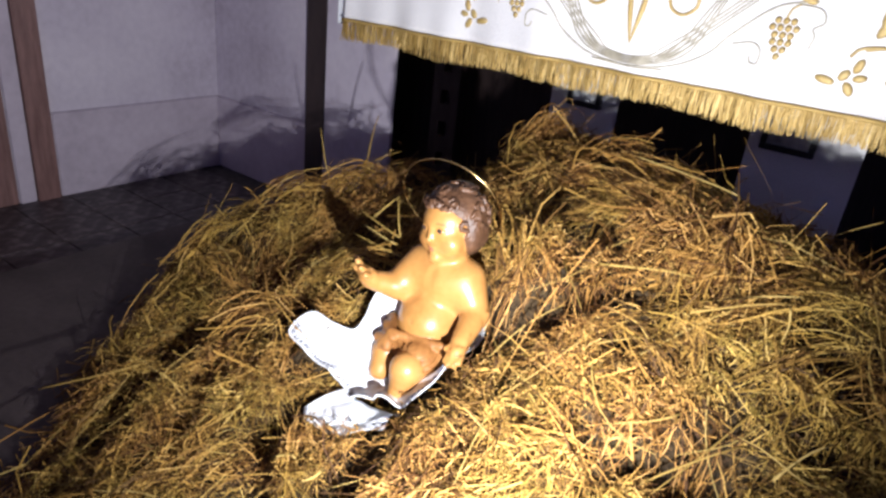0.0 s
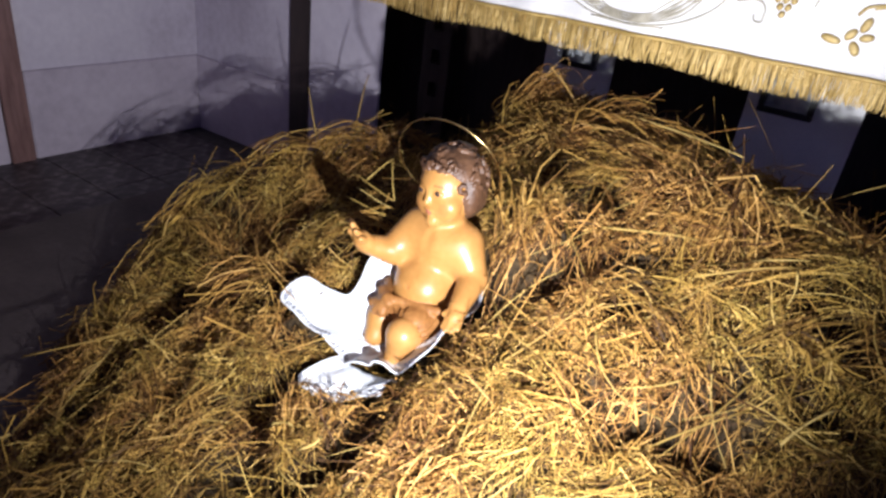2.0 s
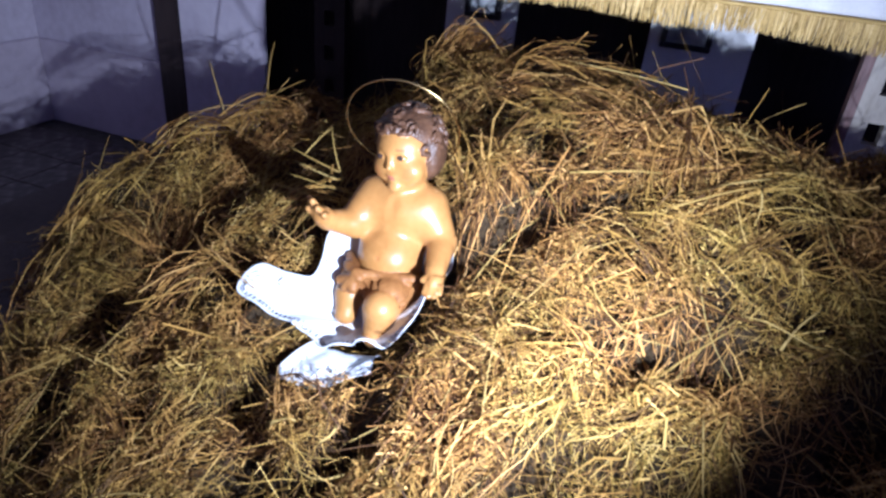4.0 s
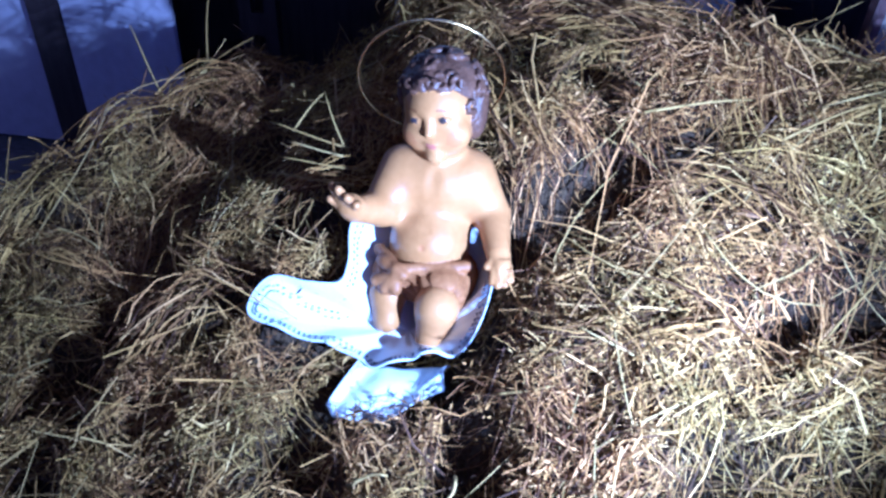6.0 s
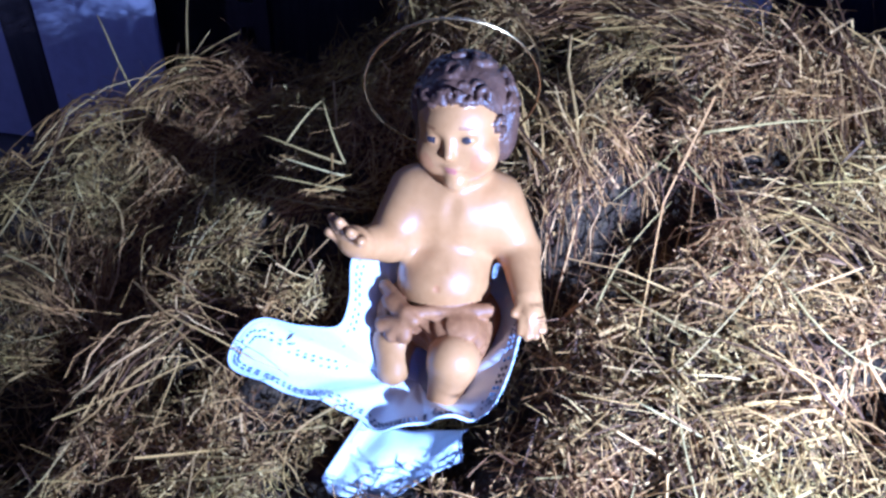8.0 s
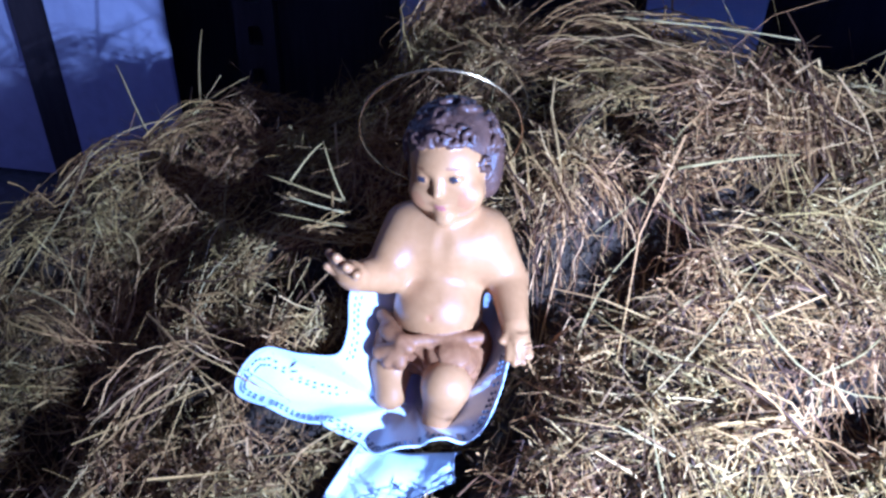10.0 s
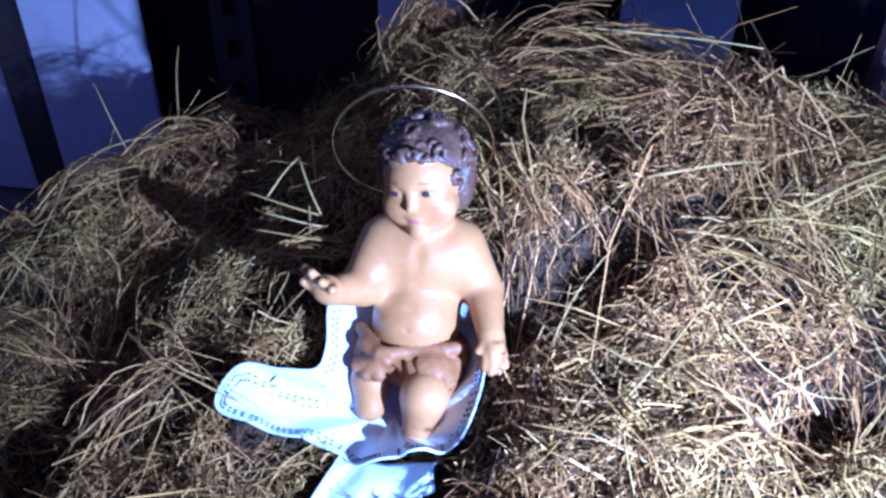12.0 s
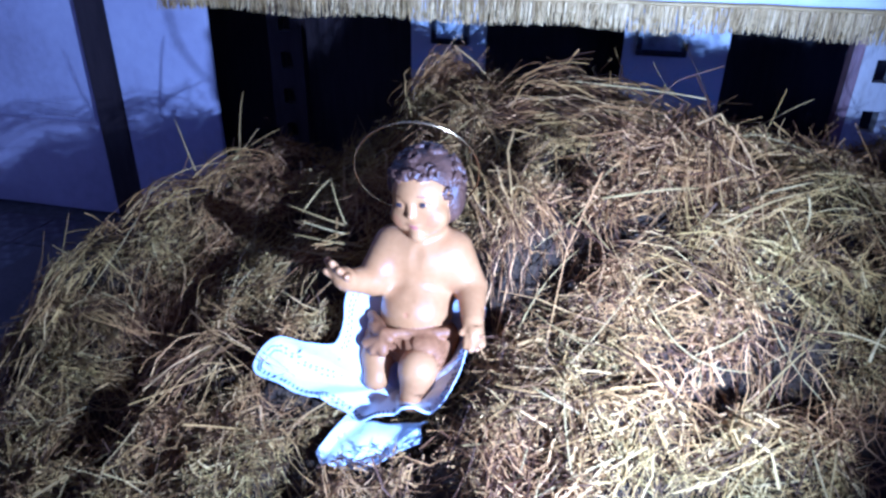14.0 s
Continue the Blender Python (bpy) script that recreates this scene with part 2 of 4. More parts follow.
altar_part("tabletop", box(-1.40, 0.42, 1.40, 2.12, 1.03, 1.07, 0.004), CREAM_WOOD)
# added backing, dark to paint the shade on the wall below the table
altar_part("shade_panel", box(-1.80, 0.44, 2.10, 2.14, 0.0, 1.025, 0.003), DARK_WOOD_AND_SHADE, "dark panel standing for the shade under the altar")
# added white pieces where lamplight reaches the wall, lit patches given as colour
for x0, x1 in ((-1.84, -1.50), (-0.86, -0.66), (-0.315, -0.07)):
    y0 = 1.785 if x0 < -1 else 1.722
    altar_part("lit_patch_panel", box(x0, x1, y0, y0 + 0.016, 0.0, 1.02, 0.003), PLASTER if x0 < -1 else SATIN, "white panel standing for a lit patch of wall")
altar_part("side_panel", box(-1.952, -1.845, 1.79, 1.826, 0.0, 1.6, 0.003), DARK_WOOD_AND_SHADE, "dark upright board")


def leg(name, x0, x1, y, holes, mat, label):
    """An upright board with a row of carved openings."""
    zs = [0.0] + [c for h in holes for c in (h - 0.022, h + 0.022)] + [1.028]
    xs = [x0, x0 + (x1 - x0) * 0.33, x0 + (x1 - x0) * 0.67, x1]
    verts = [(x, y, z) for z in zs for x in xs]
    faces = [(4 * r + k, 4 * r + k + 1, 4 * r + k + 5, 4 * r + k + 4) for r in range(len(zs) - 1) for k in range(3) if not (k == 1 and r % 2)]
    ob = mesh_object(name, verts, faces, mat, altar)
    ob.modifiers.new("thick", "SOLIDIFY").thickness = 0.03
    ob.matrix_basis = TURNED
    ob["label"] = label


leg("leg", 0.13, 0.22, 1.455, [0.40, 0.50, 0.60, 0.70, 0.80], CREAM_WOOD, "cream painted board with a row of carved holes")
altar_part("leg_edge", box(0.108, 0.127, 1.435, 1.475, 0.0, 1.027, 0.003), BROWN_WOOD, "brown wooden edge")
leg("leg", -1.26, -1.16, 1.695, [0.40, 0.50, 0.60, 0.70, 0.80], DARK_WOOD_AND_SHADE, "dark board with a row of carved holes")

frontal = empty("altar_cloth")
tagged(frontal, "white satin altar cloth with gold embroidery and fringe", "altar cloth")


def drape(x, z):
    """How far the hanging cloth swells out of its plane."""
    f = (1.03 - z) / 0.22
    return f * (0.006 * math.sin(23 * x + 0.6) + 0.004 * math.sin(51 * x + 2.0) + 0.003 * math.sin(11 * x))


X0, X1 = -1.352, 0.40
NX, NZ = 220, 14
verts, faces = [], []
for j in range(NZ + 7):
    for i in range(NX + 1):
        x = X0 + (X1 - X0) * i / NX
        if j <= NZ:
            z = HEM + (1.062 - HEM) * j / NZ
            verts.append((x, ALTAR_Y - drape(x, z), z))
        else:
            a = (j - NZ) / 6
            verts.append((x, ALTAR_Y + 0.012 * math.sin(a * 1.57) + 0.65 * max(0, a - 0.5) * 2, 1.062 + 0.012 * math.sin(min(1, a * 2) * 1.57)))
for j in range(NZ + 6):
    for i in range(NX):
        a = j * (NX + 1) + i
        faces.append((a, a + 1, a + NX + 2, a + NX + 1))
sheet = mesh_object("cloth", verts, faces, SATIN, frontal, True)
sheet.matrix_basis = TURNED
solid = sheet.modifiers.new("thick", "SOLIDIFY")
solid.thickness = 0.002

# a second, longer cloth that hangs at the altar's end
verts, faces = [], []
for j in range(13):
    for i in range(25):
        x, z = -1.395 + 0.03 * i / 24 * 1.4, 0.80 + 0.245 * j / 12
        verts.append((x, ALTAR_Y + 0.015 + 0.004 * math.sin(90 * x), z))
for j in range(12):
    for i in range(24):
        a = j * 25 + i
        faces.append((a, a + 1, a + 26, a + 25))
under = mesh_object("under_cloth", verts, faces, LINEN, frontal, True)
under.matrix_basis = TURNED
under.modifiers.new("thick", "SOLIDIFY").thickness = 0.002

# gold braid along the hem, and the fringe under it
pts = [(X0 + (X1 - X0) * i / 120, ALTAR_Y - drape(X0 + (X1 - X0) * i / 120, HEM) - 0.003, HEM + 0.001) for i in range(121)]
v, f = tube(pts, 0.0045, 6)
mesh_object("braid", v, f, GOLD_THREAD, frontal, True).matrix_basis = TURNED
rng = random.Random(5)
verts, faces = [], []
for k in range(1500):
    x = X0 + (X1 - X0) * (k + rng.random()) / 1500
    y = ALTAR_Y - drape(x, HEM) + rng.uniform(-0.006, 0.004)
    length = 0.05 + rng.uniform(-0.006, 0.004) + 0.004 * math.sin(17 * x)
    sway = rng.gauss(0, 0.0035)
    line = [(x, y, HEM), (x + sway * 0.3, y - rng.uniform(0, 0.003), HEM - length * 0.5), (x + sway, y + rng.gauss(0, 0.003), HEM - length)]
    v, f = tube(line, [0.0012, 0.0013, 0.0009], 3)
    faces += [tuple(a + len(verts) for a in q) for q in f]
    verts += v
fringe = mesh_object("fringe", verts, faces, GOLD_THREAD, frontal)
fringe.matrix_basis = TURNED
tagged(fringe, "gold thread fringe", kind="stuff")


def stitched(name, line, width, mat=GOLD_EMB, taper=False):
    """An embroidered line raised on the cloth, from (x, z) points."""
    pts = smooth_line([(x, 0, z) for x, z in line], 7)
    pts = [Vector((q.x, ALTAR_Y - drape(q.x, q.z) - 0.0015, q.z)) for q in pts]
    n = len(pts)
    radii = [width * (math.sin(math.pi * (i + 0.6) / (n + 0.2)) if taper else 1) for i in range(n)]
    v, f = tube(pts, radii, 5)
    ob = mesh_object(name, v, f, mat, frontal, True)
    ob.matrix_basis = TURNED
    return ob


def oval(name, x, z, w, h, turn=0.0, mat=GOLD_EMB):
    bm = bmesh.new()
    bmesh.ops.create_icosphere(bm, subdivisions=2, radius=1, matrix=Matrix.Translation((x, ALTAR_Y - drape(x, z) - 0.001, z)) @ Matrix.Rotation(turn, 4, "Y") @ Matrix.Diagonal((w, 0.003, h, 1)))
    ob = part(name, bm, mat, frontal, "", True)
    ob.matrix_basis = TURNED
    return ob


def grapes(x, z):
    """A bunch of embroidered grapes."""
    bm = bmesh.new()
    for r, n in enumerate((3, 4, 3, 3, 2, 1)):
        for i in range(n):
            gx = x + (i - (n - 1) / 2) * 0.0135
            gz = z + 0.030 - r * 0.0125
            bmesh.ops.create_icosphere(bm, subdivisions=1, radius=1, matrix=Matrix.Translation((gx, ALTAR_Y - drape(gx, gz) - 0.001, gz)) @ Matrix.Diagonal((0.0068, 0.004, 0.0072, 1)))
    part("grape_bunch", bm, GOLD_EMB, frontal, "", True).matrix_basis = TURNED
    stitched("stem", [(x, z + 0.035), (x + 0.004, z + 0.05), (x + 0.016, z + 0.06)], 0.002)


def vine_motif(o, flip=1):
    """One repeat of the vine pattern: swags, tendrils, wheat, grapes and leaves."""
    def s(points):
        return [(o + flip * x, z) for x, z in points]
    for d in (0.0, 0.008, 0.017, 0.026):
        stitched("vine", s([(-0.173 + d * 0.6, 0.985), (-0.124 + d, 0.88 + d * 0.3), (-0.044, 0.843 + d * 0.5), (0.04, 0.845 + d * 0.5), (0.105 - d, 0.875 + d * 0.4), (0.177 - d, 0.943), (0.226 - d, 0.989)]), 0.0016, GREY_EMB)
    stitched("vine", s([(-0.079, 0.837), (0.001, 0.834), (0.089, 0.846), (0.157, 0.88), (0.196, 0.925), (0.261, 0.981), (0.326, 0.998)]), 0.0018, GREY_EMB)
    stitched("tendril", s([(0.20, 0.908), (0.235, 0.915), (0.252, 0.905), (0.253, 0.881), (0.24, 0.880), (0.236, 0.890)]), 0.0015, GREY_EMB)
    stitched("tendril", s([(0.30, 0.990), (0.335, 0.985), (0.345, 0.965), (0.330, 0.952), (0.335, 0.938), (0.331, 0.918)]), 0.0015, GREY_EMB)
    stitched("wheat_ear", s([(-0.02, 1.0), (-0.014, 0.95), (0.0, 0.878)]), 0.006, GOLD_EMB, True)
    stitched("ring", s([(0.06, 0.99), (0.07, 0.957), (0.095, 0.946), (0.118, 0.962), (0.12, 0.99)]), 0.0035)
    stitched("stem", s([(0.40, 0.916), (0.413, 0.931), (0.448, 0.937), (0.48, 0.93)]), 0.003)
    for dx, dz, w, h, t in ((0.372, 0.872, 0.018, 0.0075, 0.2), (0.400, 0.884, 0.012, 0.008, -0.9), (0.412, 0.862, 0.014, 0.008, 1.0), (0.425, 0.882, 0.012, 0.007, -0.2), (0.418, 0.902, 0.008, 0.014, 0.3)):
        oval("leaf", o + flip * dx, dz, w, h, t * flip)
    for dx, dz, w, h, t in ((0.44, 0.99, 0.012, 0.028, 0.1), (0.46, 0.97, 0.01, 0.022, -0.5), (0.31, 1.0, 0.016, 0.008, 0.3)):
        oval("leaf", o + flip * dx, dz, w, h, t * flip)
    grapes(o + flip * 0.283, 0.93)


vine_motif(-0.53)
vine_motif(-0.53, -1)
vine_motif(0.37, -1)


# pictures standing under the altar
def picture(x0, x1, y, z0, z1):
    p = empty("picture_frame")
    bm = bmesh.new()
    for a in ((x0, x1, z0, z0 + 0.014), (x0, x1, z1 - 0.014, z1), (x0, x0 + 0.014, z0 + 0.014, z1 - 0.014), (x1 - 0.014, x1, z0 + 0.014, z1 - 0.014)):
        box(a[0], a[1], y - 0.012, y + 0.01, a[2], a[3], 0.002, bm)
    part("frame", bm, BLACK, p, "black lacquered frame").matrix_basis = TURNED
    part("print", box(x0 + 0.013, x1 - 0.013, y, y + 0.006, z0 + 0.013, z1 - 0.013), PAPER, p).matrix_basis = TURNED
    return tagged(p, "small black framed picture on the panel under the altar", "picture", "pictures under the altar")


picture(-0.285, -0.165, 1.71, 0.665, 0.82)
picture(-0.80, -0.70, 1.71, 0.665, 0.82)

# ---- spotlight in the hay ----
lamp = empty("spotlight")
lamp.matrix_world = look((0.107, 0.255, 0.574), (-0.03, 1.14, 0.78))
for nm, prof, m in (("housing", [(0.012, 0.10), (0.022, 0.095), (0.03, 0.07), (0.034, 0.02), (0.037, 0.0), (0.033, 0.0), (0.031, 0.02), (0.02, 0.06)], LAMP_WHITE), ("rim", [(0.033, 0.004), (0.040, 0.004), (0.041, -0.006), (0.036, -0.008), (0.033, -0.004)], LAMP_WHITE)):
    verts, faces, n = [], [], 28
    for r, z in prof:
        verts += [(r * math.cos(2 * math.pi * i / n), r * math.sin(2 * math.pi * i / n), z) for i in range(n)]
    for k in range(len(prof) - 1):
        faces += [(k * n + i, k * n + (i + 1) % n, (k + 1) * n + (i + 1) % n, (k + 1) * n + i) for i in range(n)]
    mesh_object(nm, verts, faces, m, lamp, True)
part("stake", box(-0.006, 0.006, -0.30, -0.03, 0.04, 0.052, 0.002), BLACK, lamp)
tagged(lamp, "small white enamelled spotlight staked in the hay", "spotlight")

# ---- statue of a seated infant: one carved and painted piece ----
SEAT = Vector((0.03, 1.06, 0.272))
FACING = Matrix(((0.8, -0.6, 0, SEAT.x), (-0.6, -0.8, 0, SEAT.y), (0, 0, 1, SEAT.z), (0, 0, 0, 1)))
# x: towards the statue's left arm, y: forwards, z: up
CELL = 0.0019
LOW, HIGH = np.array((-0.13, -0.135, -0.02)), np.array((0.145, 0.135, 0.392))
axes = [np.arange(LOW[i], HIGH[i], CELL).astype(np.float32) for i in range(3)]
GX, GY, GZ = np.meshgrid(*axes, indexing="ij", sparse=True)


def ball(c, r, turn=0.0):
    """Distance to an ellipsoid with half axes r, turned about the upright by degrees."""
    x, y, z = GX - c[0], GY - c[1], GZ - c[2]
    if turn:
        a = radians(turn)
        x, y = x * math.cos(a) + y * math.sin(a), -x * math.sin(a) + y * math.cos(a)
    k = np.sqrt((x / r[0]) ** 2 + (y / r[1]) ** 2 + (z / r[2]) ** 2)
    return (k - 1) * min(r)


def limb(a, b, ra, rb):
    """Distance to a tapered rounded limb."""
    a, b = np.array(a), np.array(b)
    d = b - a
    t = np.clip(((GX - a[0]) * d[0] + (GY - a[1]) * d[1] + (GZ - a[2]) * d[2]) / (d @ d), 0, 1)
    return np.sqrt((GX - a[0] - t * d[0]) ** 2 + (GY - a[1] - t * d[1]) ** 2 + (GZ - a[2] - t * d[2]) ** 2) - (ra + (rb - ra) * t)


def add_limb(f, a, b, ra, rb, k):
    """Joins a small limb to f, in the part of the grid near it."""
    reach = max(ra, rb) + 3 * k + 0.004
    cut = []
    for i in range(3):
        lo, hi = min(a[i], b[i]) - reach, max(a[i], b[i]) + reach
        cut.append(slice(max(0, int((lo - LOW[i]) / CELL)), max(1, int((hi - LOW[i]) / CELL) + 1)))
    x, y, z = GX[cut[0]], GY[:, cut[1]], GZ[:, :, cut[2]]
    a, b = np.array(a), np.array(b)
    d = b - a
    t = np.clip(((x - a[0]) * d[0] + (y - a[1]) * d[1] + (z - a[2]) * d[2]) / (d @ d), 0, 1)
    g = np.sqrt((x - a[0] - t * d[0]) ** 2 + (y - a[1] - t * d[1]) ** 2 + (z - a[2] - t * d[2]) ** 2) - (ra + (rb - ra) * t)
    f[tuple(cut)] = join(f[tuple(cut)], g, k)


def join(a, b, k):
    h = np.clip(0.5 + 0.5 * (b - a) / k, 0, 1)
    return b + (a - b) * h - k * h * (1 - h)


def carve(a, b, k):
    return -join(-a, b, k)


# body, leaning back a little
body = limb((0.004, -0.022, 0.055), (0.008, -0.046, 0.196), 0.052, 0.044)
body = join(body, ball((0.003, -0.002, 0.108), (0.055, 0.049, 0.050)), 0.03)
body = join(body, ball((0.008, -0.040, 0.196), (0.058, 0.039, 0.036)), 0.03)
body = join(body, ball((-0.014, -0.012, 0.188), (0.024, 0.014, 0.020)), 0.02)
body = join(body, ball((0.031, -0.013, 0.188), (0.024, 0.014, 0.020)), 0.02)
body = carve(body, limb((0.009, 0.008, 0.222), (0.004, 0.036, 0.155), 0.004, 0.003), 0.014)
body = carve(body, ball((0.002, 0.049, 0.126), (0.004, 0.006, 0.004)), 0.004)
body = join(body, limb((0.008, -0.046, 0.215), (0.009, -0.042, 0.250), 0.030, 0.029), 0.018)
# the left arm hangs and comes forward, the right arm is raised in front
body = join(body, limb((0.057, -0.044, 0.206), (0.088, -0.030, 0.152), 0.030, 0.0265), 0.024)
body = join(body, limb((0.091, -0.026, 0.149), (0.106, 0.036, 0.128), 0.0255, 0.0170), 0.006)
body = join(body, ball((0.112, 0.049, 0.121), (0.014, 0.018, 0.012)), 0.008)
for a, b in (((0.104, 0.060, 0.118), (0.104, 0.074, 0.106)), ((0.111, 0.063, 0.117), (0.112, 0.078, 0.104)), ((0.118, 0.061, 0.116), (0.121, 0.075, 0.105)), ((0.123, 0.055, 0.117), (0.128, 0.068, 0.109)), ((0.101, 0.048, 0.124), (0.094, 0.060, 0.120))):
    add_limb(body, a, b, 0.0064, 0.0050, 0.004)
body = join(body, limb((-0.043, -0.036, 0.208), (-0.062, 0.012, 0.166), 0.030, 0.026), 0.024)
body = join(body, limb((-0.063, 0.014, 0.164), (-0.084, 0.052, 0.180), 0.0255, 0.0185), 0.006)
body = join(body, ball((-0.090, 0.064, 0.190), (0.019, 0.014, 0.019)), 0.008)
for a, b in (((-0.102, 0.068, 0.202), (-0.110, 0.074, 0.222)), ((-0.095, 0.072, 0.205), (-0.100, 0.082, 0.223)), ((-0.087, 0.073, 0.203), (-0.087, 0.087, 0.215)), ((-0.080, 0.071, 0.197), (-0.076, 0.086, 0.205)), ((-0.102, 0.062, 0.188), (-0.116, 0.068, 0.200))):
    add_limb(body, a, b, 0.0070, 0.0054, 0.004)
# legs
body = join(body, limb((0.034, 0.000, 0.048), (0.032, 0.084, 0.058), 0.038, 0.0295), 0.015)
body = join(body, limb((0.032, 0.084, 0.058), (0.026, 0.092, 0.005), 0.0275, 0.021), 0.010)
body = join(body, limb((-0.032, 0.000, 0.044), (-0.045, 0.050, 0.046), 0.034, 0.024), 0.012)
body = join(body, limb((-0.045, 0.050, 0.046), (-0.042, 0.068, 0.014), 0.0235, 0.020), 0.012)

# head, turned a little to its right
TURN = -10.0
SIZE = 1.07
HEAD = np.array((0.0085, -0.044, 0.297))


def on_head(x, y, z):
    a = radians(-TURN)
    lean = radians(9.0)
    x, z = x * math.cos(lean) - z * math.sin(lean), z * math.cos(lean) + x * math.sin(lean)
    x, y, z = SIZE * x, SIZE * y, SIZE * z
    return (HEAD[0] + x * math.cos(a) - y * math.sin(a), HEAD[1] + x * math.sin(a) + y * math.cos(a), HEAD[2] + z)


def head_ball(c, r):
    return ball(on_head(*c), tuple(SIZE * q for q in r), -TURN)


head = head_ball((0, 0, 0.006), (0.046, 0.052, 0.050))
head = join(head, head_ball((0, 0.012, -0.028), (0.038, 0.036, 0.030)), 0.015)
for s in (-1, 1):
    head = join(head, head_ball((s * 0.023, 0.030, -0.024), (0.020, 0.015, 0.018)), 0.012)
    head = carve(head, head_ball((s * 0.0185, 0.054, 0.000), (0.010, 0.007, 0.0055)), 0.007)
    head = join(head, head_ball((s * 0.0185, 0.0435, -0.001), (0.0085, 0.006, 0.0055)), 0.003)
head = join(head, limb(on_head(0, 0.047, 0.002), on_head(0, 0.0535, -0.0160), 0.0030, 0.0055), 0.006)
head = join(head, head_ball((0, 0.0480, -0.0305), (0.0085, 0.005, 0.0028)), 0.004)
head = join(head, head_ball((0, 0.0460, -0.0365), (0.0070, 0.005, 0.0028)), 0.003)
head = join(head, head_ball((0, 0.041, -0.049), (0.012, 0.010, 0.010)), 0.008)
body = join(body, head, 0.012)

# hair in carved locks, each a small curl lying on the skull
hair = head_ball((0, -0.009, 0.022), (0.0500, 0.052, 0.044))
hair = join(hair, head_ball((0, -0.022, -0.010), (0.0520, 0.040, 0.048)), 0.012)
for s in (-1, 1):
    hair = join(hair, head_ball((s * 0.043, -0.004, -0.012), (0.013, 0.016, 0.030)), 0.008)
hair = carve(hair, head_ball((0, 0.066, -0.012), (0.042, 0.046, 0.047)), 0.006)
rng = random.Random(11)


def curl(c, d, reach, thick, turns):
    """A carved lock that winds in on itself on the skull; d points outwards."""
    u = d.cross(Vector((0.3, 0.2, 1.0))).normalized()
    w = d.cross(u)
    at, start = None, rng.uniform(0, 6.28)
    for k in range(6):
        f = k / 5
        a, r = start + turns * f * math.pi, reach * (1.0 - 0.65 * f)
        q = c + u * (r * math.cos(a)) + w * (r * math.sin(a)) + d * (0.0035 * f)
        if at is not None:
            add_limb(hair, on_head(*at), on_head(*q), thick * (1 - 0.35 * f), thick * (0.95 - 0.35 * f), 0.0015)
        at = q


for k in range(120):
    th, ph = rng.uniform(0, 2 * math.pi), math.acos(rng.uniform(-0.75, 1))
    d = Vector((math.sin(ph) * math.cos(th), math.sin(ph) * math.sin(th), math.cos(ph)))
    if d.y > 0.30 and d.z < 0.50 and abs(d.x) < 0.80:
        continue
    curl(Vector((d.x * 0.0530, -0.011 + d.y * 0.0530, 0.012 + d.z * 0.0545)), d, rng.uniform(0.007, 0.013), rng.uniform(0.0032, 0.0046), rng.choice((-1.5, 1.5, 1.1, -1.1)))
for k in range(9):
    x = -0.032 + 0.0080 * k
    curl(Vector((x, 0.041 - 13 * x * x, 0.040 + rng.uniform(-0.004, 0.004))), Vector((x * 8, 1, 0.5)).normalized(), rng.uniform(0.006, 0.008), 0.0042, rng.choice((-1.4, 1.4)))

# loincloth, a cloth wound round the hips and over both thighs, knotted at the side
loin = ball((0.003, 0.004, 0.064), (0.071, 0.058, 0.036))
loin = join(loin, limb((0.034, 0.004, 0.054), (0.033, 0.050, 0.062), 0.044, 0.0375), 0.010)
loin = join(loin, limb((-0.032, 0.002, 0.054), (-0.042, 0.022, 0.058), 0.040, 0.034), 0.010)
loin = join(loin, ball((0.000, 0.022, 0.058), (0.042, 0.030, 0.028)), 0.012)
loin = loin + np.sin((GZ + 0.35 * GY + 0.15 * GX) * 560.0) * 0.0014
loin = join(loin, limb((-0.066, 0.010, 0.094), (-0.030, 0.058, 0.096), 0.009, 0.009), 0.006)
loin = join(loin, limb((-0.030, 0.058, 0.096), (0.064, 0.030, 0.096), 0.008, 0.009), 0.006)
loin = join(loin, ball((-0.026, 0.060, 0.092), (0.016, 0.011, 0.010), 30), 0.004)
loin = join(loin, ball((-0.048, 0.046, 0.096), (0.020, 0.010, 0.009), 40), 0.004)
for a, b in (((-0.030, 0.063, 0.090), (-0.058, 0.058, 0.074)), ((-0.032, 0.064, 0.088), (-0.044, 0.066, 0.068)), ((-0.028, 0.063, 0.086), (-0.030, 0.068, 0.070))):
    add_limb(loin, a, b, 0.0075, 0.0100, 0.003)

whole = np.minimum(np.minimum(body, hair), loin)


